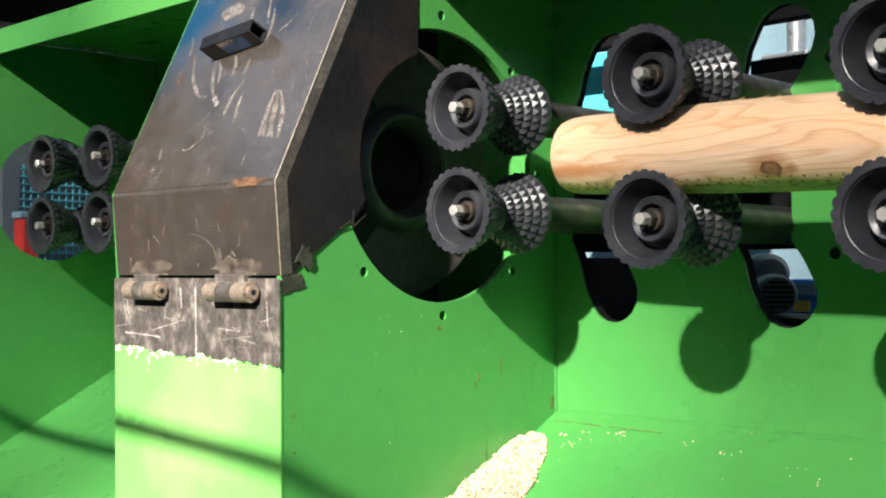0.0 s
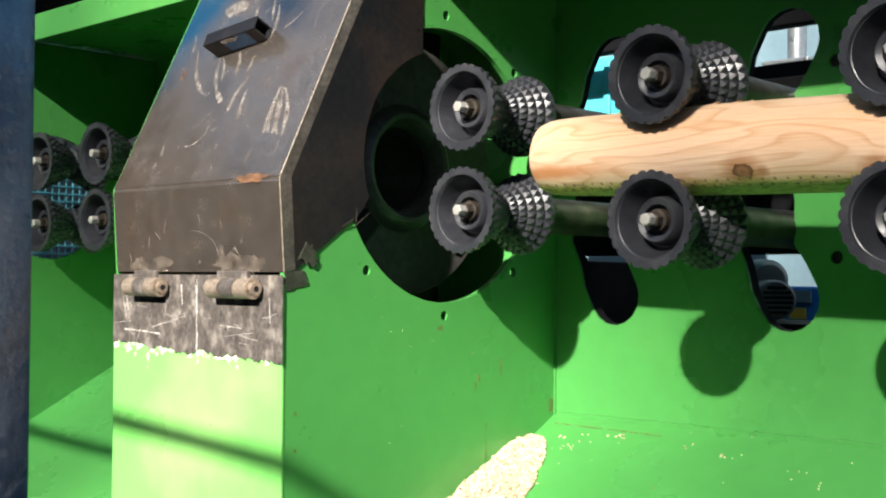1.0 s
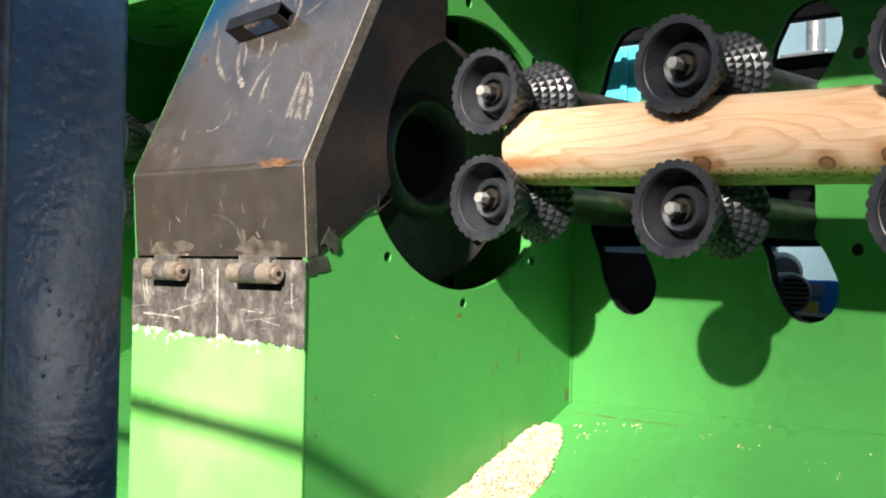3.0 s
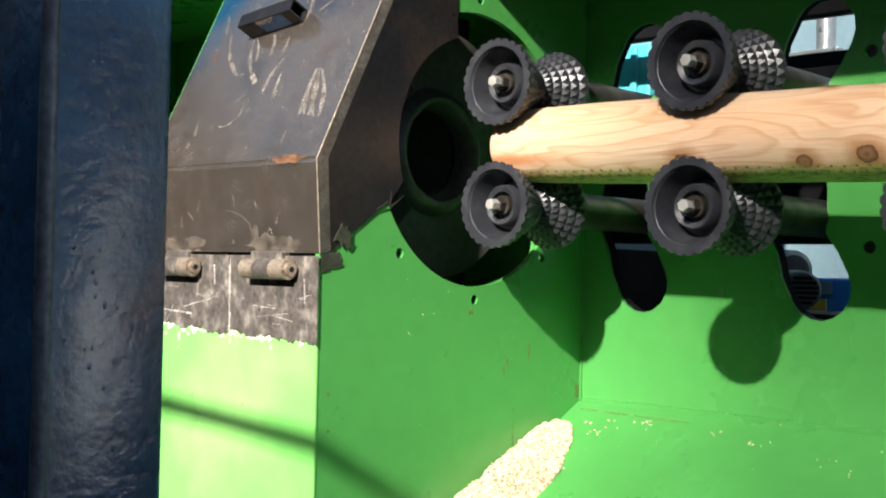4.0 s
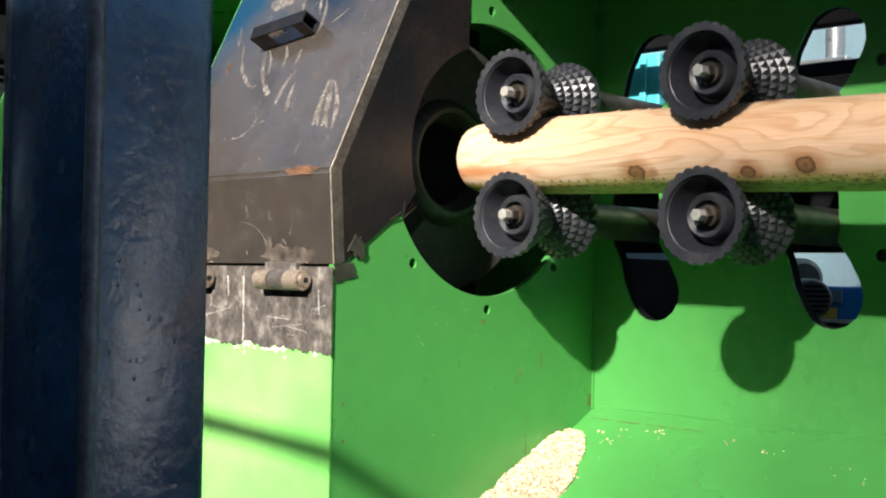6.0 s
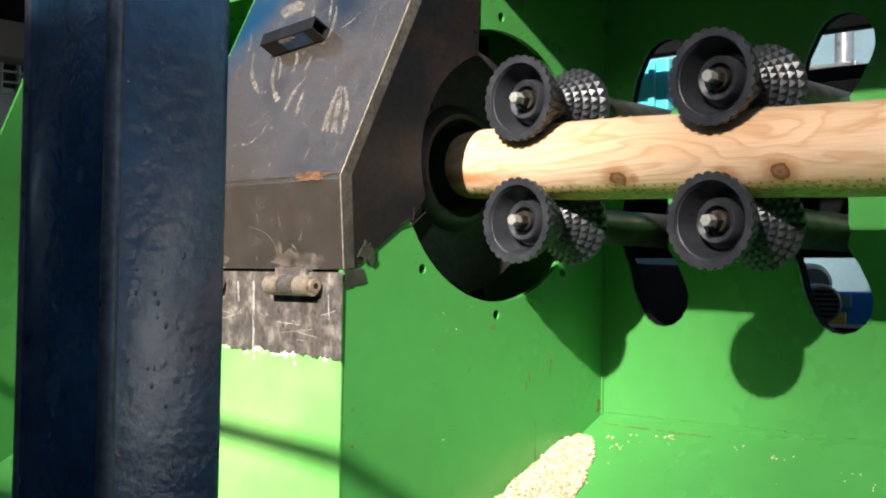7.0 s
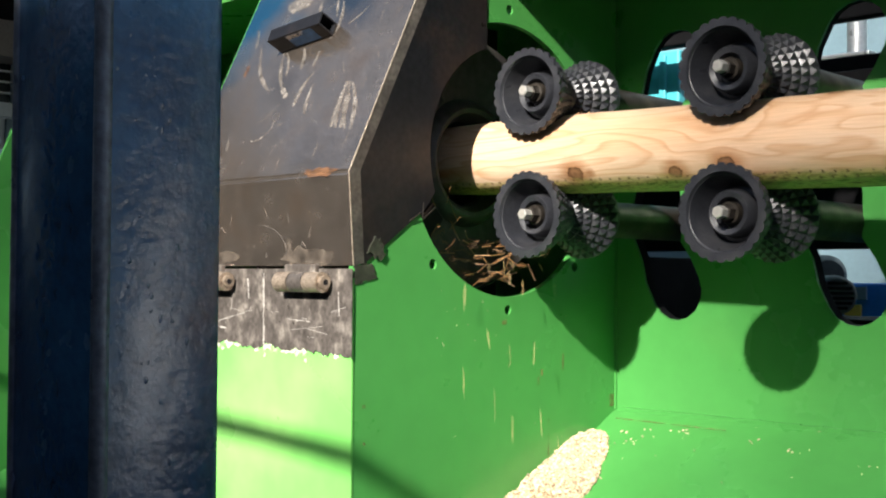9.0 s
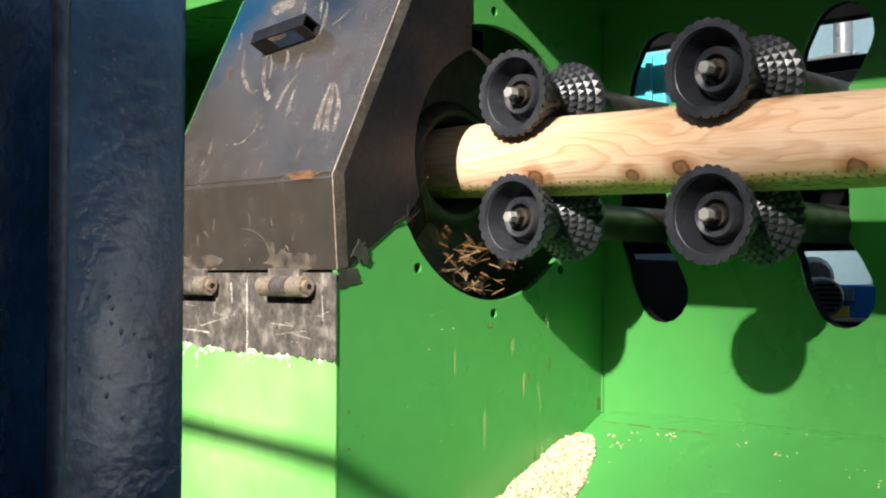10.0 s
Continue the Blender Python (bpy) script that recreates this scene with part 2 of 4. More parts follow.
    l.new(sep.outputs[0], reach.inputs[0])
    c = mixed("MIX", math_node("MULTIPLY", inside.outputs[0], reach.outputs[0]), c, (0.50, 0.19, 0.065, 1))
    l.new(c, b.inputs["Base Color"])
    b.inputs["Roughness"].default_value = 0.55
    bp = n.new("ShaderNodeBump")
    bp.inputs["Strength"].default_value, bp.inputs["Distance"].default_value = 0.3, 0.002
    l.new(tex(mapped((2, 30, 30)), 8.0), bp.inputs["Height"])
    l.new(bp.outputs[0], b.inputs["Normal"])
    return m


# ---- mesh helpers ----
def part(name, bm, mat, parent=None, label="", smooth=0.0):
    """One mesh object from a bmesh; smooth: the angle in degrees below which edges are rounded."""
    me = bpy.data.meshes.new(name)
    bmesh.ops.recalc_face_normals(bm, faces=bm.faces)
    bm.to_mesh(me)
    bm.free()
    me.materials.append(mat)
    if smooth:
        me.polygons.foreach_set("use_smooth", [True] * len(me.polygons))
        me.set_sharp_from_angle(angle=radians(smooth))
    ob = new(name, me)
    if parent:
        ob.parent = parent
    if label:
        tagged(ob, label)
    return ob


def add_box(bm, lo, hi, bevel=0.0, m=None):
    lo, hi = Vector(lo), Vector(hi)
    made = bmesh.ops.create_cube(bm, size=1.0, matrix=(m or Matrix()) @ Matrix.Translation((lo + hi) / 2) @ Matrix.Diagonal((*(hi - lo), 1)))
    if bevel:
        edges = list({e for v in made["verts"] for e in v.link_edges})
        bmesh.ops.bevel(bm, geom=edges, offset=bevel, segments=2, affect="EDGES", profile=0.5)
    return bm


def box(lo, hi, bevel=0.0, m=None):
    return add_box(bmesh.new(), lo, hi, bevel, m)


def add_rod(bm, a, b, r, n=20, r2=None):
    a, b = Vector(a), Vector(b)
    q = (b - a).to_track_quat("Z", "Y").to_matrix().to_4x4()
    bmesh.ops.create_cone(bm, cap_ends=True, segments=n, radius1=r, radius2=r if r2 is None else r2, depth=(b - a).length, matrix=Matrix.Translation((a + b) / 2) @ q)
    return bm


def rod(a, b, r, n=20, r2=None):
    return add_rod(bmesh.new(), a, b, r, n, r2)


def circle(cx, cy, r, n=40):
    return [(cx + r * math.cos(2 * math.pi * k / n), cy + r * math.sin(2 * math.pi * k / n)) for k in range(n)]


def plate(outline, holes, place, d):
    """A flat plate with holes; place(u, v) gives a corner in the world, d its thickness as a vector."""
    from mathutils.geometry import tessellate_polygon
    bm, loops = bmesh.new(), [outline, *holes]
    d = Vector(d)
    flat = [Vector((u, v, 0)) for loop in loops for u, v in loop]
    front = [bm.verts.new(place(p.x, p.y)) for p in flat]
    back = [bm.verts.new(Vector(place(p.x, p.y)) + d) for p in flat]
    for tri in tessellate_polygon([[Vector((u, v, 0)) for u, v in loop] for loop in loops]):
        for side in (front, back):
            try:
                bm.faces.new([side[k] for k in tri])
            except ValueError:
                pass
    at = 0
    for loop in loops:
        k = len(loop)
        for j in range(k):
            a, b = at + j, at + (j + 1) % k
            bm.faces.new((front[a], front[b], back[b], back[a]))
        at += k
    return bm


def lathe(profile, n=56, ripple=None):
    """A body turned round the y axis from (radius, y) pairs. ripple: {index: (count, depth)} makes that ring scalloped."""
    bm, rings = bmesh.new(), []
    for i, (r, y) in enumerate(profile):
        ring = []
        for k in range(n):
            a = 2 * math.pi * k / n
            rr = r
            if ripple and i in ripple:
                rr += ripple[i][1] * (abs(math.cos(ripple[i][0] * a / 2)) ** 0.6 - 0.6)
            ring.append(bm.verts.new((rr * math.cos(a), y, rr * math.sin(a))))
        rings.append(ring)
    for a, b in zip(rings, rings[1:]):
        for k in range(n):
            bm.faces.new((a[k], a[(k + 1) % n], b[(k + 1) % n], b[k]))
    bmesh.ops.remove_doubles(bm, verts=bm.verts, dist=1e-6)
    return bm


def stuff(name, mat, blocks, label, category):
    """Many loose slivers in one mesh: (place, size, turn) each."""
    verts, faces = [], []
    for place, size, turn in blocks:
        at = len(verts)
        q = Euler(turn).to_matrix()
        for sx, sy, sz in ((-1, -1, -1), (1, -1, -1), (1, 1, -1), (-1, 1, -1), (-1, -1, 1), (1, -1, 1), (1, 1, 1), (-1, 1, 1)):
            verts.append(tuple(Vector(place) + q @ Vector((sx * size[0], sy * size[1] * (1 - 0.3 * sx), sz * size[2]))))
        faces += [tuple(at + k for k in f) for f in ((0, 3, 2, 1), (4, 5, 6, 7), (0, 1, 5, 4), (1, 2, 6, 5), (2, 3, 7, 6), (3, 0, 4, 7))]
    me = bpy.data.meshes.new(name)
    me.from_pydata(verts, [], faces)
    me.materials.append(mat)
    return tagged(new(name, me), label, category, kind="stuff")


# ---- the green machine body ----
AXIS = 1.197          # height of the log's line
BACK = 0.313          # back wall's face
FRONT = -0.376        # front face of the cutter housing
HX = -0.473           # outer side of the housing
DX = 0.008            # face of the dividing wall
HOLE = -0.010         # middle of its round opening
XEND = -1.42          # end wall
RIGHT = 1.75          # where the infeed bay ends
FLOOR0 = 0.727        # floor's height at the back wall
SLOPE = 0.53


def floor_z(y):
    return FLOOR0 + (y - BACK) * SLOPE


def kidney(x, z, lift, r=0.056):
    """A slot from the shaft's hole, swung outwards; lift is +1 for the upper and -1 for the lower slots."""
    centre = [(x - 0.024 + 0.045 * max(0, t) ** 1.3, z + lift * (0.110 * t)) for t in (-0.55, 0, 0.3, 0.65, 1)]
    left, right = [], []
    for i, c in enumerate(centre):
        a, b = centre[max(0, i - 1)], centre[min(4, i + 1)]
        d = Vector((b[0] - a[0], b[1] - a[1])).normalized()
        w = r * (0.86 if i == 2 else 1)
        left.append((c[0] - d.y * w, c[1] + d.x * w))
        right.append((c[0] + d.y * w, c[1] - d.x * w))
    d0 = math.atan2(centre[-1][1] - centre[-2][1], centre[-1][0] - centre[-2][0])
    cap = [(centre[-1][0] + r * math.cos(d0 + a), centre[-1][1] + r * math.sin(d0 + a)) for a in (-1.2, -0.8, -0.4, 0, 0.4, 0.8, 1.2)]
    d1 = math.atan2(centre[0][1] - centre[1][1], centre[0][0] - centre[1][0])
    cap1 = [(centre[0][0] + r * math.cos(d1 + a), centre[0][1] + r * math.sin(d1 + a)) for a in (-1.2, -0.8, -0.4, 0, 0.4, 0.8, 1.2)]
    pts = right + cap + left[::-1] + cap1
    return pts


STATIONS = (0.114, 0.489, 0.854)
SLOTS = (0.128, 0.487, 0.854)
slots = []
for sx in SLOTS:
    slots += [kidney(sx, 1.295, 1), kidney(sx, 1.072, -1), circle(sx + 0.105, 1.360, 0.011, 16), circle(sx + 0.107, 1.033, 0.011, 16)]
back_holes = slots
wall = plate([(XEND - 0.02, 0.2), (RIGHT, 0.2), (RIGHT, 1.62), (XEND - 0.02, 1.62)], back_holes, lambda u, v: (u, BACK, v), (0, 0.006, 0))
tagged(part("wall_back", wall, GREEN), "bright green painted steel back wall with curved slots", "machine wall", kind="structure")

for sx in SLOTS:
    for z, lift in ((1.295, 1), (1.072, -1)):
        bm = plate(kidney(sx, z, lift, 0.062), [kidney(sx, z, lift, 0.0555)], lambda u, v: (u, BACK + 0.0065, v), (0, 0.014 if lift > 0 else 0.024, 0))
        # dark disc behind each small hole, standing in for the shade inside it
        at = (sx + 0.105, 1.360) if lift > 0 else (sx + 0.107, 1.033)
        tagged(part("plug", rod((at[0], BACK + 0.0062, at[1]), (at[0], BACK + 0.02, at[1]), 0.014, 16), SHAFT), "dark disc behind a small wall hole, standing in for its shade", "plug", "hole plugs")
        tagged(part("slot_liner", bm, BLACK), "black collar lining a curved slot in the wall", "slot collar", "slot collars")

bolts = [circle(HOLE + 0.27 * math.cos(a), AXIS + 0.27 * math.sin(a), 0.0088, 16) for a in (math.pi / 4 * k for k in range(8))]
side_line = [(FRONT, 0.2), (BACK - 0.002, 0.2), (BACK - 0.002, 1.60), (-0.175, 1.60), (-0.19, 1.555), (-0.385, 1.15), (FRONT, 1.0)]
opening = circle(HOLE, AXIS - 0.001, 0.246, 72)
wall = plate(side_line, [opening, *bolts], lambda u, v: (DX, u, v), (-0.012, 0, 0))
tagged(part("wall_divider", wall, GREEN), "bright green steel dividing wall with a large round opening", "machine wall", kind="structure")
proud = [(u - (0.001 if u < -0.1 and v > 0.9 else 0), v) for u, v in side_line]
wall = plate(proud, [circle(0, AXIS, 0.2, 48)], lambda u, v: (HX, u, v), (-0.005, 0, 0))
tagged(part("wall_housing_side", wall, GREEN), "bright green steel side plate of the cutter housing", "machine wall", kind="structure")
tagged(part("wall_housing_front", box((HX - 0.005, FRONT - 0.004, 0.2), (DX + 0.001, FRONT - 0.0005, 0.986)), SUNLIT_GREEN), "pale green front plate of the cutter housing, sunlight in its colour", "machine wall", kind="structure")
end_line = [(-0.43, 0.2), (BACK - 0.002, 0.2), (BACK - 0.002, 1.60), (-0.166, 1.60), (-0.206, 1.473), (-0.269, 1.317), (-0.36, 1.08), (-0.43, 0.95)]
wall = plate(end_line, [circle(0.0, AXIS + 0.002, 0.162, 48)], lambda u, v: (XEND, u, v), (-0.012, 0, 0))
tagged(part("wall_end", wall, GREEN), "green steel end wall with a round outlet hole", "machine wall", kind="structure")


def chute(x0, x1, lift=0.0):
    y1 = -0.62
    bm = plate([(x0, 0), (x1, 0), (x1, 1), (x0, 1)], [], lambda u, v: (u, BACK + (y1 - BACK) * v, floor_z(BACK + (y1 - BACK) * v) + lift), (0, 0, -0.012))
    return bm


tagged(part("floor_infeed", chute(DX, RIGHT), GREEN), "sloping green steel chute floor with stray wood chips", "machine floor", kind="structure")
tagged(part("floor_outfeed", chute(XEND, HX - 0.012, 0.084), GREEN), "sloping green steel chute floor of the outfeed bay", "machine floor", kind="structure")
bm = box((XEND - 0.012, -0.17, 1.603), (RIGHT, BACK + 0.012, 1.615))
tagged(part("ceiling", bm, GREEN), "green steel roof plate of the machine", "machine roof", kind="structure")
for x0, x1, low in ((XEND + 0.002, HX - 0.007, 1.553), (0.004, RIGHT, 1.597)):
    tagged(part("trim", box((x0, -0.178, low), (x1, -0.170, 1.615), 0.002), GREEN), "folded green front lip of the machine roof", "roof edge", kind="structure")
# weld beads along the inside corners
bm = bmesh.new()
random.seed(3)
x = 0.018
while x < 1.3:
    add_box(bm, (x, BACK - 0.006, FLOOR0 - 0.003), (x + 0.011, BACK + 0.001, FLOOR0 + 0.004 + random.random() * 0.002))
    x += 0.0105
z = FLOOR0
while z < 1.5:
    add_box(bm, (DX, BACK - 0.004, z), (DX + 0.004, BACK + 0.001, z + 0.0105))
    z += 0.0101
tagged(part("trim", bm, GREEN), "green painted weld bead along the inside corner", "weld", kind="structure")
bm = box((0.03, 0.0, 0.0), (0.28, 0.0016, 0.0008), m=Matrix.Translation((0, 0.285, floor_z(0.285))) @ pose(0, 0, 0, math.degrees(math.atan(SLOPE)), 0, -2.2))
tagged(part("trim", bm, RUST), "thin dark scratch along the chute floor", "scratch", kind="structure")

# ---- yard ----
tagged(part("ground", plate([(-400, -400), (400, -400), (400, 400), (-400, 400)], [], lambda u, v: (u, v, 0), (0, 0, -0.1)), ASPHALT), "worn grey asphalt yard", "ground", kind="structure")
# unseen wall added to darken the guard post's near face
tagged(part("wall_low", box((-3.0, -2.0, 0.0), (1.02, -1.80, 1.33)), BLACK), "unseen low black wall added to darken the guard post", "wall", kind="structure")
# unseen wall added to keep the sun off the guard post
tagged(part("wall_yard", box((-24, -2.9, 0), (9, -2.62, 1.80)), RENDERED), "unseen low grey wall added to shade the guard post", "wall", kind="structure")


# unseen wall added to cut the low sky light entering the bays
tagged(part("wall_far_hall", box((-26, -13.0, 0), (26, -12.0, 6.2)), RENDERED), "unseen grey wall added to block low sky light", "wall", kind="structure")


# ---- cutter housing cover ----
FOLD = (-0.389, 1.150)
UP = Vector((0, 0.436, 0.900)).normalized()
OUT = Vector((0, -0.900, 0.436)).normalized()


def on_cover(x, s, h=0.0):
    """A place on the sloping panel: x along it, s up it from the fold, h above it."""
    return Vector((x, *FOLD)) + UP * s + OUT * h


def cover_basis(x, s, h=0.0):
    m = Matrix((Vector((1, 0, 0)), UP, OUT)).transposed().to_4x4()
    return Matrix.Translation(on_cover(x, s, h)) @ m


def housing_cover():
    cover = tagged(new("hinged_cover"), "dark bare steel hinged cover with scratches and smears", "cover")
    cover.location.x = 0.012
    x0, x1 = HX - 0.011, -0.004
    bm = bmesh.new()
    top = on_cover(0, 0.446)
    line = [(-0.378, 1.002), FOLD, (top.y, top.z)]
    inner = [(-0.372, 1.002), (-0.383, 1.149), (top.y + 0.006, top.z - 0.003)]
    cols = []
    for x in (x0, x1):
        cols.append([bm.verts.new((x, *p)) for p in line + inner[::-1]])
    for k in range(6):
        bm.faces.new((cols[0][k], cols[0][(k + 1) % 6], cols[1][(k + 1) % 6], cols[1][k]))
    bm.faces.new(cols[0]), bm.faces.new(cols[1])
    fold = [e for e in bm.edges if all(abs(v.co.y - FOLD[0]) < 1e-5 and abs(v.co.z - FOLD[1]) < 1e-5 for v in e.verts)]
    bmesh.ops.bevel(bm, geom=fold, offset=0.005, segments=3, affect="EDGES")
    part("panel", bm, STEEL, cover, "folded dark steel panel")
    # bevelled corner strip between panel and cheek
    bm = bmesh.new()
    rows = []
    for (ya, za), (yb, zb) in zip(line, [(-0.357, 1.006), (-0.367, 1.152), (top.y + 0.024, top.z)]):
        rows.append([bm.verts.new((x1, ya, za)), bm.verts.new((x1 + 0.0015, ya + 0.001, za)), bm.verts.new((-0.0013, yb, zb)), bm.verts.new((x1, yb, zb))])
    for a, b in zip(rows, rows[1:]):
        for k in range(4):
            bm.faces.new((a[k], a[(k + 1) % 4], b[(k + 1) % 4], b[k]))
    bm.faces.new(rows[0]), bm.faces.new(rows[-1])
    part("corner_strip", bm, STRIP, cover, "worn folded corner strip")
    bm = bmesh.new()
    for (ya, za), (yb, zb) in zip(line, line[1:]):
        add_rod(bm, (x1 + 0.001, ya, za), (x1 + 0.001, yb, zb), 0.0013, 8)
    part("worn_edge", bm, WORN, cover, "bright worn edge of the fold")
    # cheek: dark side plate with an arc cut round the opening
    arc = [(HOLE + 0.201 * math.cos(a), AXIS + 0.201 * math.sin(a)) for a in (radians(108 + 4 * k) for k in range(24))]
    cheek = [(-0.357, 1.004), (-0.367, 1.152), (top.y + 0.024, top.z), (-0.072, top.z), (-0.072, 1.390)] + arc + [(-0.213, 1.108), (-0.226, 1.093), (-0.238, 1.087)]
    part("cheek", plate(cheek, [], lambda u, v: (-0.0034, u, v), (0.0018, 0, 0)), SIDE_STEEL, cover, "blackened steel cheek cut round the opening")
    # torn edge at the lower end of the cutout
    bm = bmesh.new()
    for a, b in (((-0.258, 1.077), (-0.236, 1.091)), ((-0.236, 1.091), (-0.227, 1.081)), ((-0.228, 1.081), (-0.200, 1.103)), ((-0.228, 1.083), (-0.229, 1.109))):
        add_rod(bm, (-0.0014, *a), (0.002, *b), 0.0013, 6, 0.0006)
    part("burr", bm, SHAFT, cover, "rusty burr on the cut edge")
    # handle: a short length of open box section
    m = cover_basis(-0.263, 0.292) @ pose(0, 0, 0, 0, 0, 7)
    hx, hy, hz, w = 0.069, 0.0135, 0.038, 0.0035
    bm = bmesh.new()
    for lo, hi in (((-hx, -hy, hz - w), (hx, hy, hz)), ((-hx, -hy, 0), (hx, hy, w)), ((-hx, hy - w, w), (hx, hy, hz - w)), ((-hx, -hy, w), (-hx + 0.045, -hy + w, hz - w)), ((hx - 0.025, -hy, w), (hx, -hy + w, hz - w))):
        add_box(bm, lo, hi, 0.0008, m)
    handle = part("handle", bm, SIDE_STEEL, cover, "black box-section handle")
    # blue plate and pale strip stand in for reflected sky and a sunlit spot
    part("paint_remnant", box((-hx + 0.0455, -hy + 0.0005, w + 0.0003), (hx - 0.0255, -hy + w, hz - w - 0.0003), 0, m), SKYBLUE, handle, "blue sky reflection painted as a plate")
    part("label_strip", box((-hx + 0.046, -hy - 0.0006, hz - w - 0.009), (-hx + 0.088, -hy + 0.0004, hz - w - 0.0006), 0, m), SMEAR, handle, "pale strip in place of a sunlit spot")
    # rust spot and the streaks left by wiping
    random.seed(11)

    def blot(u0, v0, ru, rv, mat, name, label, basis, n=22, ragged=0.3):
        pts = [(u0 + ru * (1 + random.uniform(-ragged, ragged)) * math.cos(2 * math.pi * k / n), v0 + rv * (1 + random.uniform(-ragged, ragged)) * math.sin(2 * math.pi * k / n)) for k in range(n)]
        part(name, plate(pts, [], lambda u, v: basis @ Vector((u, v, 0)), basis.to_3x3() @ Vector((0, 0, 0.0005))), mat, cover, label)

    flat = cover_basis(0, 0)
    blot(-0.078, 0.003, 0.042, 0.008, RUST, "rust_spot", "orange rust spot at the fold", flat)
    blot(-0.421, 0.244, 0.005, 0.013, RUST, "rust_spot", "orange rust spot", flat)
    # each stroke: from, to (along the panel, up it), half its width
    strokes = [(-0.442, 0.340, -0.425, 0.296, 0.003), (-0.403, 0.292, -0.326, 0.191, 0.0042), (-0.322, 0.275, -0.287, 0.194, 0.0046), (-0.314, 0.270, -0.286, 0.215, 0.003), (-0.287, 0.194, -0.257, 0.167, 0.006),
               (-0.266, 0.273, -0.249, 0.225, 0.0046), (-0.216, 0.259, -0.216, 0.226, 0.003), (-0.205, 0.214, -0.225, 0.142, 0.0044), (-0.194, 0.186, -0.185, 0.125, 0.0042), (-0.236, 0.113, -0.249, 0.108, 0.0016),
               (-0.381, 0.090, -0.373, 0.066, 0.0034), (-0.383, 0.054, -0.382, 0.040, 0.0026), (-0.204, 0.364, -0.189, 0.294, 0.004), (-0.270, 0.376, -0.263, 0.349, 0.003), (-0.125, 0.338, -0.162, 0.308, 0.0014), (-0.23, 0.40, -0.205, 0.33, 0.0024)]
    # the looped wipe, strand by strand
    strokes += [(-0.101 + 0.004 * k, 0.181 - 0.001 * k, -0.096 + 0.0135 * k, 0.090 - 0.0025 * k, 0.0036 if k % 2 else 0.0048) for k in range(5)]
    for u0, v0, u1, v1, wide in strokes:
        n, pts, back = 12, [], []
        across = Vector((v1 - v0, u0 - u1)).normalized()
        bow = random.uniform(-0.10, 0.10) * math.hypot(u1 - u0, v1 - v0)
        for k in range(n + 1):
            t = k / n
            w = wide * 1.35 * (0.35 + 0.75 * t) * (math.sin(math.pi * (0.08 + 0.88 * t)) ** 0.5) * random.uniform(0.75, 1.2)
            c = Vector((u0 + (u1 - u0) * t, v0 + (v1 - v0) * t)) + across * bow * math.sin(math.pi * t)
            pts.append(tuple(c - across * w)), back.append(tuple(c + across * w))
        part("smear", plate(pts + back[::-1], [], lambda p, q: flat @ Vector((p, q, 0)), OUT * 0.0004), SMEAR, cover, "dried pale smear")
    # thin bowed scrapes: middle, half width, sag
    for cu, cv, half, sag in ((-0.286, 0.092, 0.024, 0.010), (-0.283, 0.142, 0.012, 0.005)):
        pts = [(cu + half * t, cv + sag * (t * t - 1) + 0.012 * t) for t in (-1, -0.6, -0.2, 0.2, 0.6, 1)]
        part("smear", plate(pts + [(u, v + 0.0025) for u, v in pts[::-1]], [], lambda p, q: flat @ Vector((p, q, 0)), OUT * 0.0004), SMEAR, cover, "thin pale bowed scrape")
    blot(-0.335, 0.382, 0.032, 0.018, SMEAR, "smear", "pale dried patch", flat)
    bm = bmesh.new()
    for k in range(44):
        u, v = random.uniform(-0.46, -0.03), random.uniform(0.02, 0.38)
        a, ln = random.uniform(-0.5, 0.9) + (1.2 if k % 3 else 0), random.uniform(0.006, 0.03)
        m2 = flat @ Matrix.Translation((u, v, 0)) @ pose(0, 0, 0, 0, 0, math.degrees(a))
        add_box(bm, (-ln / 2, -0.0004, 0), (ln / 2, 0.0004, 0.0004), 0, m2)
    for k in range(11):
        u, v = random.uniform(-0.47, -0.02), random.uniform(1.01, 1.14)
        ln = random.uniform(0.006, 0.028)
        m2 = pose(u, -0.3785 - (v - 1.0) * 0.073, v, 0, random.uniform(30, 110), 0)
        add_box(bm, (-ln / 2, -0.0004, -0.00022), (ln / 2, 0.0004, 0.00022), 0, m2)
    for u0, v0, wide, tall in ((-0.245, 1.072, 0.075, 0.05), (-0.375, 1.012, 0.035, 0.045), (-0.125, 1.010, 0.05, 0.02)):
        for k in range(14):
            a, b = math.pi * 0.5 * k / 14, math.pi * 0.5 * (k + 1) / 14
            pa, pb = ((u0 + wide * math.sin(q), v0 - tall * (1 - math.cos(q))) for q in (a, b))
            add_rod(bm, (pa[0], -0.3782 - (pa[1] - 1.002) * 0.0743, pa[1]), (pb[0], -0.3782 - (pb[1] - 1.002) * 0.0743, pb[1]), 0.00042, 4)
    low = Matrix((Vector((1, 0, 0)), Vector((0, -0.0743, 0.997)), Vector((0, -0.997, -0.0743)))).transposed().to_4x4()
    low.translation = (0, -0.3783, 1.003)
    for u0, v0, ru, rv in ((-0.385, 0.012, 0.05, 0.014), (-0.34, 0.016, 0.03, 0.010), (-0.13, 0.014, 0.055, 0.015), (-0.08, 0.012, 0.03, 0.012), (-0.17, 0.03, 0.012, 0.02)):
        blot(u0, v0, ru, rv, DUST, "dust", "pale dust above the hinge", low)
    tagged(part("scratching", bm, SMEAR, cover, "fine pale scratching"), kind="stuff")
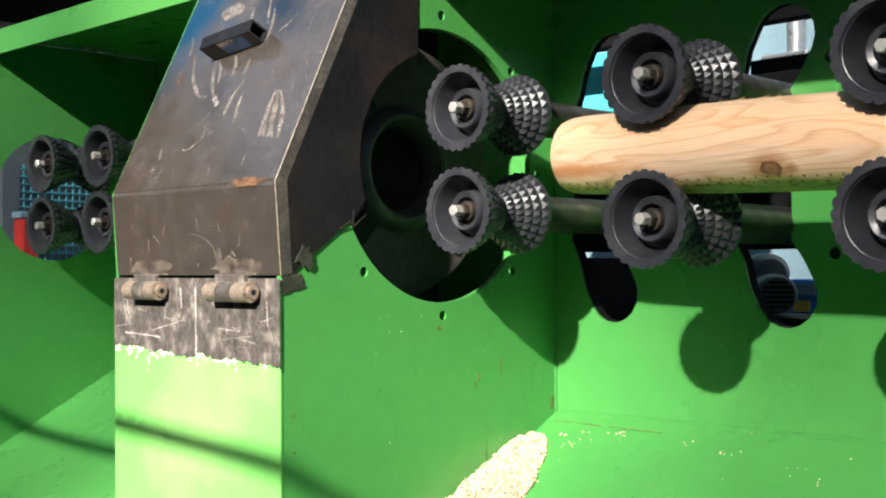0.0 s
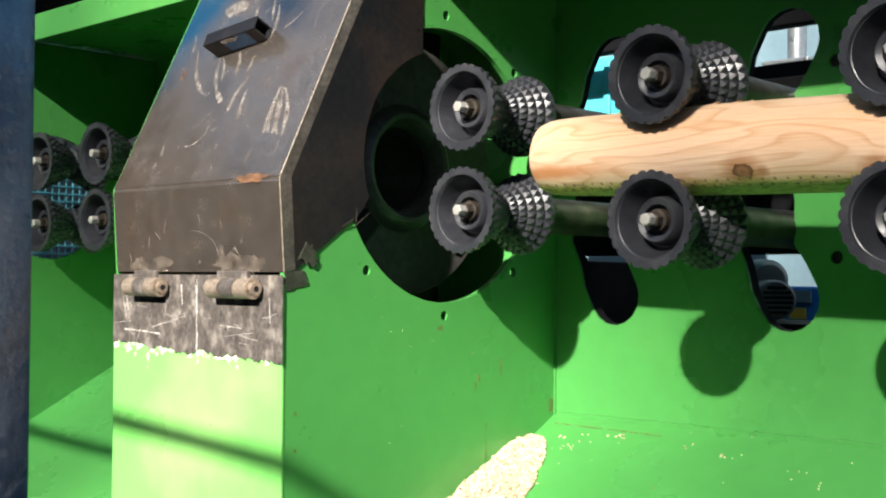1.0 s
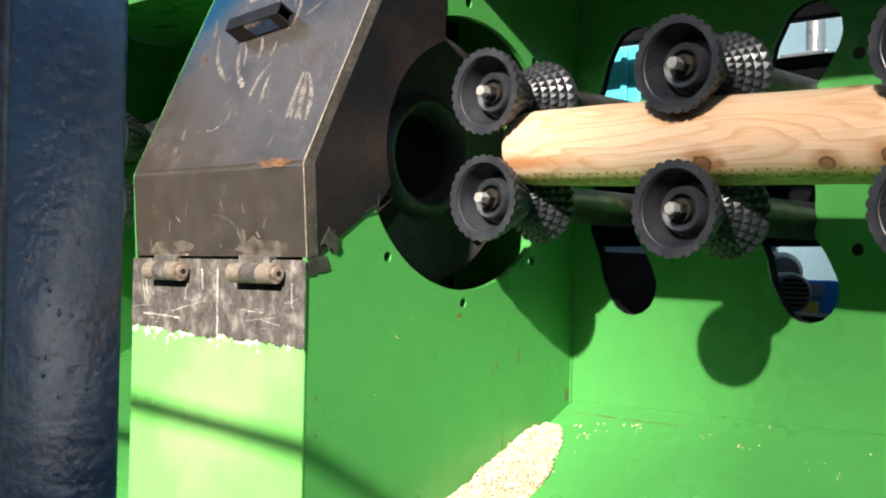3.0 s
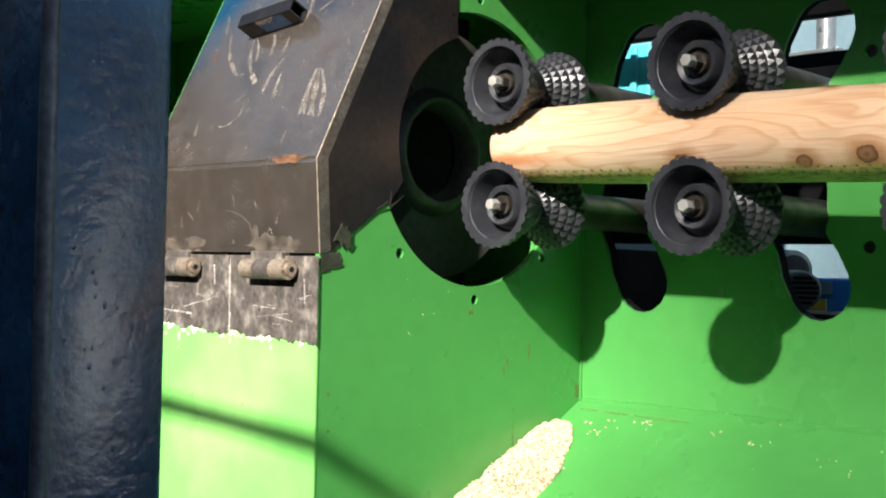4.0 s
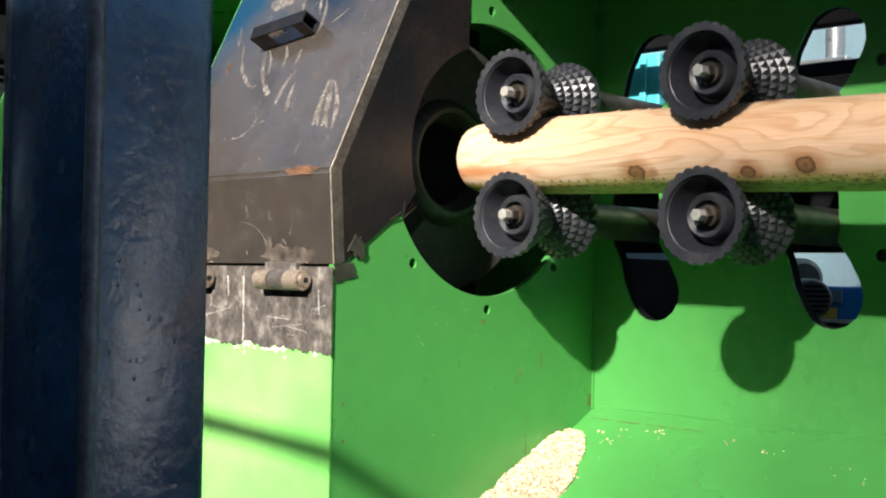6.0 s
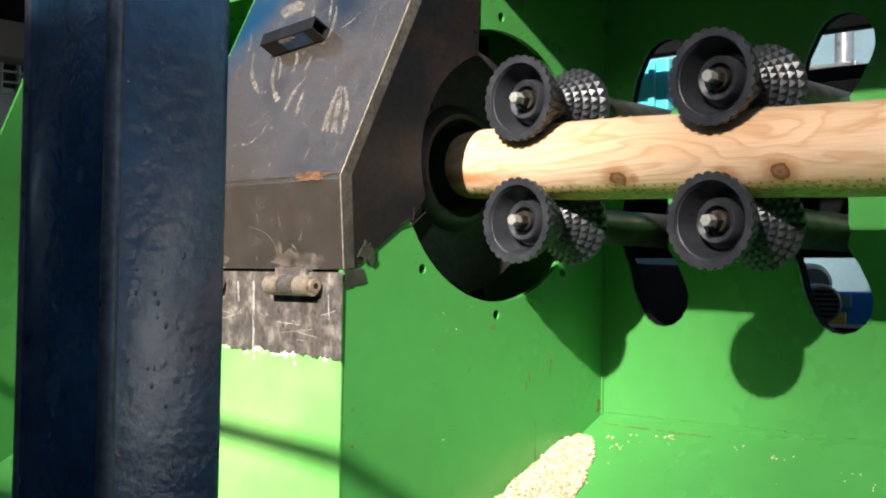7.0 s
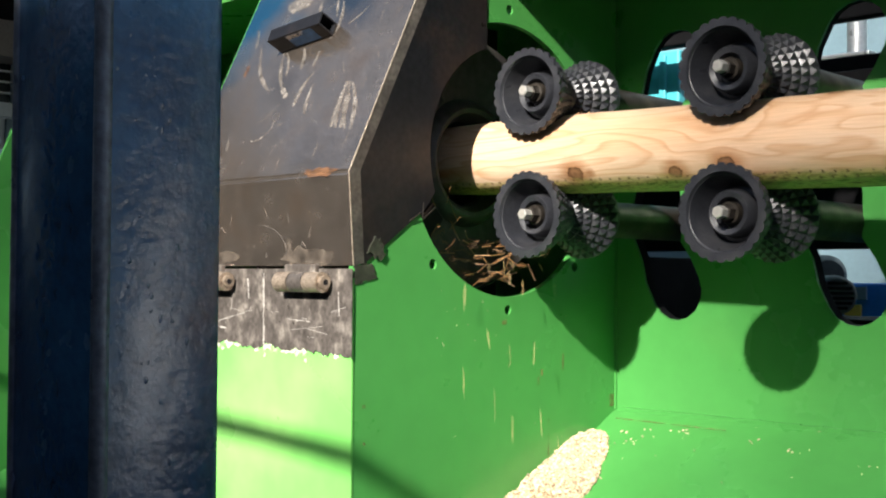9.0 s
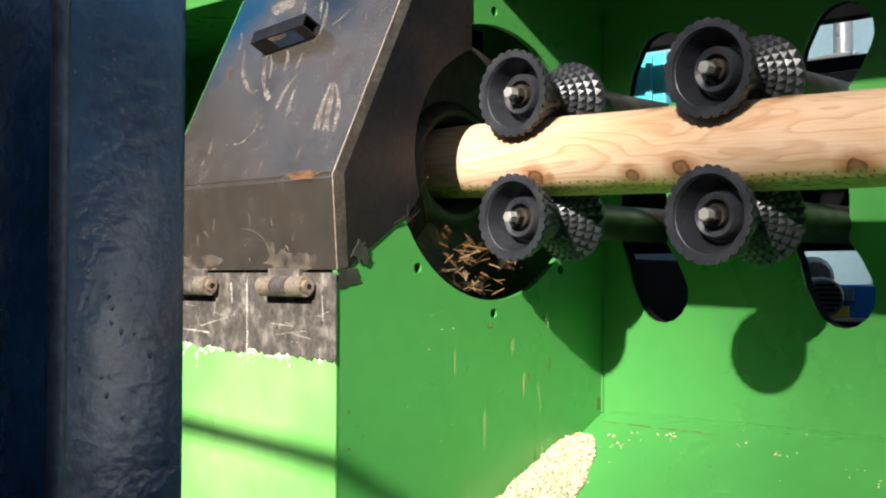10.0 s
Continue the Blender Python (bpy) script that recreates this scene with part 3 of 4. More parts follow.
    # hinges
    for xa, xb in ((-0.412, -0.312), (-0.165, -0.052)):
        hinge = None
        third = (xb - xa) / 3
        for k in range(3):
            bm = rod((xa + third * k + 0.001, -0.399, 0.975), (xa + third * (k + 1) - 0.001, -0.399, 0.975), 0.0165, 28)
            if hinge is None:
                hinge = part("hinge", bm, WORN, cover, "worn steel barrel hinge", 40)
            else:
                part("knuckle", bm, PLATE_STEEL if k == 1 else WORN, hinge, "darker middle knuckle" if k == 1 else "", 40)
        part("pin", rod((xb - 0.002, -0.399, 0.975), (xb + 0.006, -0.399, 0.975), 0.0105, 16), WORN, hinge, "worn hinge pin", 40)
        part("pin_hole", rod((xb + 0.0055, -0.399, 0.975), (xb + 0.0064, -0.399, 0.975), 0.005, 12), SIDE_STEEL, hinge, "dark hole in the pin")
        bm = box((xa + 0.004, -0.392, 0.984), (xb - 0.03, -0.381, 1.004), 0.002)
        part("weld", bm, PLATE_STEEL, hinge, "rough weld")
    return cover


housing_cover()


def ragged_plate(name, x0, x1, z0, z1, jag, y, mat, label, seed, thick=0.0015):
    random.seed(seed)
    n, coarse, mid = 170, [random.uniform(-1, 1) for _ in range(16)], [random.uniform(-1, 1) for _ in range(60)]
    low = []
    for k in range(n + 1):
        t = k / n
        a, b = t * 14, t * 56
        wave = coarse[int(a)] * (1 - a % 1) + coarse[int(a) + 1] * (a % 1)
        nick = mid[int(b)] * (1 - b % 1) + mid[int(b) + 1] * (b % 1)
        low.append((x0 + (x1 - x0) * t, z0 - 0.010 * t + jag * (1.1 * wave + 0.7 * nick + random.uniform(-0.35, 0.35))))
    return tagged(part(name, plate(low + [(x1, z1), (x0, z1)], [], lambda u, v: (u, y, v), (0, -thick, 0)), mat), label, "plate")


for x0, x1, seed in ((HX - 0.003, -0.2180, 5), (-0.2165, DX + 0.0032, 6)):
    ragged_plate("hinge_plate", x0, x1, 0.874 if seed == 5 else 0.868, 0.997, 0.0042, FRONT - 0.0053, PLATE_STEEL, "scratched dark steel hinge plate with a burnt ragged edge", seed)
ragged_plate("paint_scrape", HX - 0.002, DX + 0.0012, 0.8665, 0.98, 0.0060, FRONT - 0.0043, SCUFF, "pale scraped paint below the hinge plates", 9, 0.0008)
random.seed(4)
for x, z0, ln in ((-0.43, 0.866, 0.022), (-0.405, 0.866, 0.016), (-0.365, 0.864, 0.034), (-0.215, 0.858, 0.012), (-0.105, 0.852, 0.014)):
    bm = plate([(x - 0.0035, z0 + 0.012), (x - 0.0028, z0 - ln * 0.7), (x - 0.001, z0 - ln), (x + 0.0016, z0 - ln * 0.8), (x + 0.0035, z0 + 0.012)], [], lambda u, v: (u, FRONT - 0.0038, v), (0, -0.0011, 0))
    tagged(part("paint_run", bm, SCUFF), "pale run of scraped primer on the green plate", "paint", "paint runs")
for rim, seed in (([(-0.378, 1.000), (-0.350, 1.007), (-0.337, 1.003), (-0.330, 0.982), (-0.350, 0.979), (-0.376, 0.973)], 1), ([(-0.352, 1.022), (-0.336, 1.050), (-0.322, 1.040), (-0.309, 1.019), (-0.325, 1.012)], 2)):
    rng = random.Random(seed)
    pts = []
    for (ua, va), (ub, vb) in zip(rim, rim[1:] + rim[:1]):
        for k in range(5):
            t = k / 5
            pts.append((ua + (ub - ua) * t + (rng.uniform(-0.0035, 0.0035) if k else 0), va + (vb - va) * t + (rng.uniform(-0.0045, 0.0045) if k else 0)))
    at = DX - 0.0005 if seed == 1 else DX + 0.0022
    tagged(part("burnt_paint", plate(pts, [], lambda u, v: (at, u, v), (0.0022, 0, 0)), BURNT), "burnt bare patch with torn edges on green paint", "paint")
bm = bmesh.new()
for k in range(26):
    x, z, ln = random.uniform(HX + 0.02, -0.02), random.uniform(0.885, 0.975), random.uniform(0.004, 0.045) * random.random() ** 1.5
    add_box(bm, (-ln, -0.0003, -0.00028), (ln, 0.0003, 0.00028), 0, pose(x, FRONT - 0.0069, z, 0, random.choice((random.uniform(-18, 12), random.uniform(-14, 8), random.uniform(40, 130))), 0))
for k in range(22):
    z = 0.872 + 0.0055 * k
    add_box(bm, (-0.0006, -0.0003, -0.0029), (random.uniform(0.0002, 0.0016), 0.0003, 0.0029), 0, pose(-0.2165 + random.uniform(-0.0008, 0.0012), FRONT - 0.0069, z, 0, random.uniform(-14, 14), 0))
for x, z, ln, wide, tilt in ((-0.38, 0.8955, 0.058, 0.0016, 2), (-0.30, 0.915, 0.05, 0.0008, -12), (-0.12, 0.912, 0.03, 0.0007, 3), (-0.2165, 0.955, 0.024, 0.0024, 88), (-0.2145, 0.885, 0.016, 0.0022, 92), (-0.43, 0.945, 0.014, 0.001, 80), (-0.02, 0.94, 0.02, 0.0014, 86), (-0.26, 0.963, 0.018, 0.002, 84), (-0.10, 0.90, 0.04, 0.0006, -6)):
    for k in range(6):
        a, b = ln * (k - 3) / 3, ln * (k - 2.15) / 3
        w = wide * random.uniform(0.35, 1.1)
        add_box(bm, (a, -0.0003, -w), (b, 0.0003, w), 0, pose(x, FRONT - 0.0070, z + random.uniform(-1, 1) * wide * 0.6, 0, tilt, 0))
tagged(part("plate_scratches", bm, SCORE), "bright scratches across the dark hinge plates", "scratch", kind="stuff")
random.seed(8)
for u, v, w, h in ((0.147, 0.827, 0.002, 0.016), (0.105, 0.69, 0.0012, 0.035), (0.075, 0.795, 0.003, 0.008), (0.085, 0.81, 0.002, 0.006), (-0.353, 0.779, 0.003, 0.003), (-0.352, 0.72, 0.002, 0.002), (-0.02, 0.905, 0.006, 0.004), (0.30, 0.745, 0.006, 0.012)):
    tagged(part("rust_mark", box((DX - 0.0002, u - w, v - h), (DX + 0.0006, u + w, v + h), 0.0003), RUST), "small rusty scratch on the green wall", "scratch", "rust marks")

# ---- cutter rotor inside the housing ----
def rotor():
    r = tagged(new("cutter_rotor"), "oily black steel cutter rotor with a polished throat", "rotor")
    m = Matrix.Translation((-0.10, HOLE, AXIS)) @ pose(0, 0, 0, 0, 0, 90)
    ring = lathe([(0.079, 0.004), (0.12, 0.0), (0.232, -0.008), (0.236, 0.0), (0.236, 0.03), (0.079, 0.03)], 72)
    bm = ring
    bmesh.ops.transform(bm, matrix=m, verts=bm.verts)
    part("disc", bm, ROTOR_STEEL, r, "", 40)
    bm = lathe([(0.079, 0.02), (0.081, -0.004), (0.092, -0.020), (0.100, -0.022), (0.112, -0.014), (0.121, 0.004)], 72)
    bmesh.ops.transform(bm, matrix=m, verts=bm.verts)
    part("funnel", bm, ROTOR_STEEL, r, "polished black throat ring", 40)
    for k in range(4):
        bm = box((-0.004, -0.022, 0.130), (0.014, 0.022, 0.20), 0.004, Matrix.Translation((-0.10, 0, AXIS)) @ pose(0, 0, 0, 45 + 90 * k, 0, 0))
        part("knife", bm, SIDE_STEEL, r)
    return r


# black where the inside lies in shade: the shade is put into the colour
wall = plate([(-0.33, 0.4), (0.3, 0.4), (0.3, 1.52), (-0.12, 1.52), (-0.33, 1.15)], [circle(0, AXIS, 0.195, 60)] + [circle(0.222 * math.cos(a), AXIS + 0.222 * math.sin(a), 0.011, 14) for a in (0.9, 2.0, 4.2, 5.0, 5.8)], lambda u, v: (-0.30, u, v), (-0.01, 0, 0))
tagged(part("wall_housing_inner", wall, SHAFT), "black inner plate of the cutter housing, its shade in the colour", "machine wall", kind="structure")
ROTOR = rotor()
tube = lathe([(0.083, 0.0), (0.09, 0.0), (0.09, 0.32), (0.083, 0.32)], 48)
bmesh.ops.transform(tube, matrix=Matrix.Translation((-0.135, 0, AXIS)) @ pose(0, 0, 0, 0, 0, 90), verts=tube.verts)
part("outlet_tube", tube, THROAT, ROTOR, "worn steel tube behind the cutter", 40)


# ---- feed rollers ----
RIM, WAIST, HALF = 0.0715, 0.032, 0.085


STUD_ROWS, STUD_COUNT = 5, 26


def add_stud(bm, side, i, at):
    """One pyramid stud of row i, at an angle round the cone."""
    deep, half = HALF - 0.005, 0.96 * math.pi / STUD_COUNT
    ya, yb = (i + 0.35) / (STUD_ROWS + 0.35) * deep, (i + 1.33) / (STUD_ROWS + 0.35) * deep
    ra, rb = WAIST + (RIM - WAIST) * ya / deep, WAIST + (RIM - WAIST) * yb / deep
    q = [bm.verts.new((r * math.cos(a), side * y, r * math.sin(a))) for r, y, a in ((ra, ya, at - half), (ra, ya, at + half), (rb, yb, at + half), (rb, yb, at - half))]
    rm, ym = (ra + rb) / 2 + 0.0055, (ya + yb) / 2 - 0.0025
    tip = bm.verts.new((rm * math.cos(at), side * ym, rm * math.sin(at)))
    for j in range(4):
        bm.faces.new((q[j], q[(j + 1) % 4], tip))
    bm.faces.new(q)


def studded(side):
    """One cone of the hourglass, with rows of pyramid studs; side -1 is the front one."""
    bm = lathe([(WAIST - 0.01, 0.0), (WAIST, 0.0), (RIM, side * (HALF - 0.006)), (RIM + 0.001, side * HALF), (RIM - 0.011, side * HALF), (RIM - 0.013, side * (HALF - 0.004))] if side < 0
               else [(WAIST - 0.01, 0.0), (WAIST, 0.0), (RIM, HALF - 0.004), (RIM - 0.002, HALF), (0.02, HALF)], 104, {2: (26, 0.003), 3: (26, 0.0042)} if side < 0 else None)
    return bm


def feed_roller():
    thing = tagged(new("feed_roller"), "dark grey studded hourglass feed roller on a black shaft", "feed roller", "feed rollers")
    part("shaft", lathe([(0.0, 0.07), (0.024, 0.07), (0.024, 0.092), (0.033, 0.093), (0.033, 0.44), (0.0, 0.44)], 32), SHAFT, thing, "oily black shaft", 40)
    roller = part("roller", lathe([(0.0, -0.05), (0.022, -0.05), (0.024, -0.063), (0.032, -0.066), (0.0345, -0.063), (0.037, -0.040), (0.047, -0.038), (0.0575, -0.079), (0.0615, -0.0805), (0.0615, -0.072), (0.02, 0.0), (0.02, 0.07), (0.0, 0.07)], 56), ROLLER, thing, "dark cast hub with a dished front", 40)
    part("front_cone", studded(-1), ROLLER, roller, "studded front cone with a scalloped rim", 30)
    part("back_cone", studded(1), ROLLER, roller, "back cone covered in pyramid studs", 40)
    for side, i in [(side, i) for side in (1, -1) for i in range(STUD_ROWS)]:
        bm = bmesh.new()
        add_stud(bm, side, i, 0.0 if side > 0 else math.pi / STUD_COUNT)
        stud = part("stud", bm, ROLLER, roller)
        for k in range(1, STUD_COUNT):
            more = new("stud", stud.data)
            more.parent, more.matrix_basis = roller, pose(0, 0, 0, 0, 360 * k / STUD_COUNT, 0)
    part("washer", lathe([(0.0, -0.064), (0.0165, -0.064), (0.0172, -0.062), (0.0172, -0.05), (0.0, -0.05)], 32), SHAFT, roller, "dark washer", 40)
    bm = lathe([(0.0, -0.080), (0.0120, -0.079), (0.0132, -0.077), (0.0132, -0.064), (0.0, -0.066)], 6)
    part("nut", bm, SHAFT, roller, "dark steel hexagon nut")
    bm = lathe([(0.0, -0.096), (0.0082, -0.096), (0.0098, -0.0945), (0.0098, -0.079), (0.0, -0.080)], 6)
    part("bolt_head", bm, ZINC, roller, "bright zinc bolt head")
    return thing


first = feed_roller()
ROLLERS = []
# place, height of the upper and lower roller
for x, zu, zl in ((0.114, 1.2835, 1.109), (0.489, 1.2970, 1.0825), (0.854, 1.2890, 1.0765), (-1.055, 1.2825, 1.1255), (-1.330, 1.2815, 1.1245)):
    for z, up in ((zu, True), (zl, False)):
        ob = first if not ROLLERS else copy_thing(first, pose(x, 0, z))
        ob.matrix_basis = pose(x, 0, z)
        turning = next(c for c in ob.children if c.name.startswith("roller"))
        ROLLERS.append((ob, turning, x, z, up))

# ---- the log ----
SPEED = 0.0538
KNOTS = [(0.390, -0.053, -0.036, 0.0155), (0.584, -0.051, -0.040, 0.0125), (0.676, -0.056, -0.033, 0.0145), (0.421, -0.053, -0.036, 0.005), (0.605, -0.020, 0.061, 0.010), (0.83, -0.022, 0.061, 0.012), (0.95, -0.05, -0.04, 0.015), (1.25, -0.052, -0.035, 0.014)]
WOOD = wood_material()


def wooden_log():
    bm, rings, n = bmesh.new(), [], 72
    noise.seed_set(5)
    length, steps = 2.6, 170
    for i in range(steps + 1):
        s = length * i / steps
        r0 = 0.0612 + 0.0060 * (1 - math.exp(-s / 0.11)) + 0.0010 * min(1, s / 0.7)
        ring = []
        for k in range(n):
            a = 2 * math.pi * k / n
            d = Vector((0, math.cos(a), math.sin(a)))
            r = r0 + 0.0014 * noise.noise(Vector((s * 3, d.y * 1.5, d.z * 1.5))) + 0.0007 * noise.noise(Vector((s * 14, d.y * 5, d.z * 5)))
            p = Vector((s, 0, 0)) + d * r
            for kx, ky, kz, kr in KNOTS:
                q = (p - Vector((kx, ky, kz))).length
                r += 0.0022 * math.exp(-(q / 0.022) ** 2)
            if i == 0:
                r -= 0.004
            elif i == 1:
                r -= 0.0006
            ring.append(bm.verts.new(Vector((s if i else 0.002, 0, 0)) + d * r))
        rings.append(ring)
    for a, b in zip(rings, rings[1:]):
        for k in range(n):
            bm.faces.new((a[k], a[(k + 1) % n], b[(k + 1) % n], b[k]))
    bm.faces.new(rings[0]), bm.faces.new(rings[-1])
    # lifted splinters on the upper side
    for s, a, ln in ((0.30, 96, 0.022), (0.335, 100, 0.03), (0.36, 90, 0.014)):
        d = Vector((0, math.cos(radians(a)), math.sin(radians(a))))
        base = Vector((s, 0, 0)) + d * 0.0655
        v = [bm.verts.new(base + Vector((0, 0.004, 0))), bm.verts.new(base + Vector((0, -0.004, 0))), bm.verts.new(base + Vector((ln, 0, 0)) + d * 0.006), bm.verts.new(base + Vector((0.006, 0, 0)) - d * 0.003)]
        for f in ((0, 1, 2), (0, 2, 3), (1, 3, 2), (0, 3, 1)):
            bm.faces.new([v[k] for k in f])
    return tagged(part("log", bm, WOOD, smooth=50), "freshly peeled pale softwood log with dark knots", "log")


LOG = wooden_log()

# ---- wood chips ----
random.seed(21)


def pile_height(x, y):
    """Depth of the heap lying in the corner between the chute floor and the dividing wall."""
    t, x = (0.240 - y) / 0.3, x - DX
    if t < 0:
        return 0.0
    w = 0.040 + 0.070 * min(1.0, t * 2.2) ** 0.7 + 0.006 * t + 0.005 * noise.noise(Vector((3.0, y * 30, 0)))
    return max(0.0, min(1.0, t * 4) ** 0.7 * (0.026 + 0.016 * min(1, t)) * (1 - (max(0.0, x) / w) ** 1.8) * (1 + 0.25 * noise.noise(Vector((x * 40, y * 40, 2))))) if x < w else 0.0


bm, grid = bmesh.new(), []
for i in range(25):
    row = []
    for j in range(61):
        x, y = DX + 0.001 + 0.128 * i / 24, 0.27 - 0.85 * j / 60
        h = pile_height(x, y)
        row.append(bm.verts.new((x, y, floor_z(y) + h + (random.uniform(-0.004, 0.004) if h > 0.003 else -0.004))))
    grid.append(row)
for i in range(24):
    for j in range(60):
        bm.faces.new((grid[i][j], grid[i + 1][j], grid[i + 1][j + 1], grid[i][j + 1]))
tagged(part("chip_heap", bm, CHIP, smooth=60), "heap of fresh pale wood chips in the chute corner", "wood chips", kind="stuff")
blocks = []
for k in range(16000):
    x, y = random.uniform(DX + 0.003, DX + 0.128), random.uniform(-0.35, 0.268)
    h = pile_height(x, y)
    if h > 0.002 or random.random() < 0.004:
        ln = random.uniform(0.0010, 0.0034)
        blocks.append(((x, y, floor_z(y) + h + random.uniform(-0.001, 0.005)), (ln, ln * random.uniform(0.3, 0.7), 0.0006), (random.uniform(-0.9, 0.9), random.uniform(-0.9, 0.9), random.uniform(0, 6.28))))
stuff("heap_chips", CHIP, blocks, "loose pale wood chips covering the heap", "wood chips")
blocks = []
spots = [(0.115, 0.262), (0.20, 0.268), (0.205, 0.262), (0.195, 0.27), (0.345, 0.26), (0.42, 0.25), (0.57, 0.23), (0.12, 0.225), (0.62, 0.20)]
for x, y in spots:
    for k in range(random.choice((2, 3, 5))):
        blocks.append(((x + random.gauss(0, 0.008), y + random.gauss(0, 0.006)), random.uniform(0.0007, 0.0019)))
for k in range(16):
    blocks.append(((random.uniform(0.1, 0.9), 0.305 - abs(random.gauss(0, 0.13))), random.uniform(0.0005, 0.0011)))
blocks = [((x, y, floor_z(min(y, 0.309)) + 0.0015), (ln, ln * 0.6, 0.0009), (random.uniform(0.3, 0.7), random.uniform(-0.3, 0.3), random.uniform(0, 6.28))) for (x, y), ln in blocks]
stuff("stray_chips", CHIP, blocks, "stray pale wood chips scattered on the green chute", "wood chips")

blocks = []
for k in range(20):
    y, z = random.uniform(-0.30, 0.20), random.uniform(0.66, 0.93)
    if k < 12:
        y, z = random.gauss(-0.13, 0.05), random.gauss(0.90, 0.03)
    w = random.uniform(0.00014, 0.00032)
    blocks.append(((DX + 0.0008, y, z), (0.0006, w, w * random.uniform(1, 2.5)), (random.uniform(-0.8, 0.8), 0, 0)))
stuff("stuck_chips", CHIP, blocks, "tiny pale wood specks stuck to the green wall", "wood chips")
# chips thrown out of the opening, each flying once from the cutter to the heap
SHAVING = material("thin_wood_shaving", (0.62, 0.45, 0.22), 0.7, vary=0.15, scale=60, fine=200, bump=0.1, random=0.25)
BROWNED = material("browned_wood_shaving", (0.22, 0.115, 0.045), 0.6, vary=0.2, scale=60, fine=200, bump=0.1, island=0.6)
CHIPS = []
shapes = []
for k in range(4):
    bm = bmesh.new()
    rows, n = [], 5
    ln, w = random.uniform(0.010, 0.019), random.uniform(0.0007, 0.0014)
    for i in range(n + 1):
        t = i / n - 0.5
        rows.append([bm.verts.new((w * sx * (1 - abs(t)), 0.25 * ln * (t * t) + dy, ln * t)) for sx, dy in ((-1, 0), (1, 0), (1, 0.0008), (-1, 0.0008))])
    for a, b in zip(rows, rows[1:]):
        for j in range(4):
            bm.faces.new((a[j], a[(j + 1) % 4], b[(j + 1) % 4], b[j]))
    bm.faces.new(rows[0]), bm.faces.new(rows[-1])
    me_ob = part("wood_chip", bm, SHAVING)
    shapes.append(me_ob.data)
    CHIPS.append(me_ob)
for k in range(116):
    CHIPS.append(new("wood_chip", shapes[k % 4]))
for ob in CHIPS:
    tagged(ob, "thin curled pale wood chip thrown from the cutter", "wood chip", "flying wood chips")
SWIRL = []
for j in range(3):
    blocks = []
    for k in range(46):
        a, r = radians(random.gauss(-92, 34)), random.uniform(0.15, 0.236)
        blocks.append(((random.uniform(-0.03, 0.025), r * math.cos(a), r * math.sin(a)), (0.0004, 0.0005, random.uniform(0.006, 0.021)), (random.uniform(-0.6, 0.6) + a, random.uniform(-0.6, 0.6), random.uniform(0, 3))))
    SWIRL.append(stuff("whirling_chips", BROWNED, blocks, "wood shavings whirling inside the cutter opening", "wood chips"))

# ---- guard frame beside the camera ----
guard = tagged(new("guard_post"), "navy blue painted steel guard post with lumpy gloss paint", "guard post")
part("post", box((0.942, -1.385, 0.0), (1.015, -1.328, 1.27), 0.005), NAVY, guard, "navy blue box-section post", 40)
rng = random.Random(15)
bm = bmesh.new()
for k in range(280):
    y, z, r = -1.362 + rng.gauss(0, 0.011), rng.uniform(0.86, 1.14), rng.uniform(0.0004, 0.0008) * rng.choice((1, 1, 1.6))
    y = min(-1.336, max(-1.378, y))
    bmesh.ops.create_icosphere(bm, subdivisions=2, radius=r, matrix=Matrix.Translation((1.0148, y, z)) @ Matrix.Diagonal((0.28, 1.0, rng.uniform(1.0, 2.2), 1)))
tagged(part("paint_relief", bm, NAVY, guard, "lumps and runs in the navy paint", 60), kind="stuff")
# pale rubbed edges; the bevels' bright glint is put into the colour too
EDGE = material("rubbed_glinting_edge", (0.10, 0.115, 0.145), 0.35, 0.2, vary=0.3, scale=60, fine=300, bump=0.3)
part("worn_edge", rod((1.0122, -1.3822, 0.02), (1.0122, -1.3822, 1.262), 0.0036, 14), EDGE, guard, "rubbed paler edge of the post, bevel glint in its colour", 40)
part("worn_edge", rod((0.9452, -1.3818, 0.02), (0.9452, -1.3818, 1.262), 0.0042, 14), EDGE, guard, "rubbed paler edge of the post, bevel glint in its colour", 40)
part("base_plate", box((0.90, -1.43, 0.0), (1.06, -1.28, 0.012), 0.002), NAVY, guard, "navy base plate")
pole = tagged(new("barrier"), "long grey barrier pole on two posts across the yard", "barrier")
a, b = Vector((0.506, -2.0, 1.619)), Vector((1.032, -0.103, 0)).normalized()
part("pole", rod(a - b * 5.0, a + b * 5.0, 0.0165, 16), GALV, pole, "galvanised pole", 40)
for k in (-4.9, 4.9):
    p = a + b * k
    part("post", rod((p.x, p.y, 0.0), (p.x, p.y, 1.598), 0.03, 16), GALV, pole, "galvanised post", 40)

# ---- unseen trees added across the yard, whose crowns thin the sunlight on both bays ----
LEAF = material("tree_leaf", (0.05, 0.09, 0.03), 0.6, vary=0.2, scale=3, fine=20, bump=0.1)
BARK = material("tree_bark", (0.10, 0.075, 0.05), 0.85, vary=0.25, scale=5, fine=40, bump=0.5)


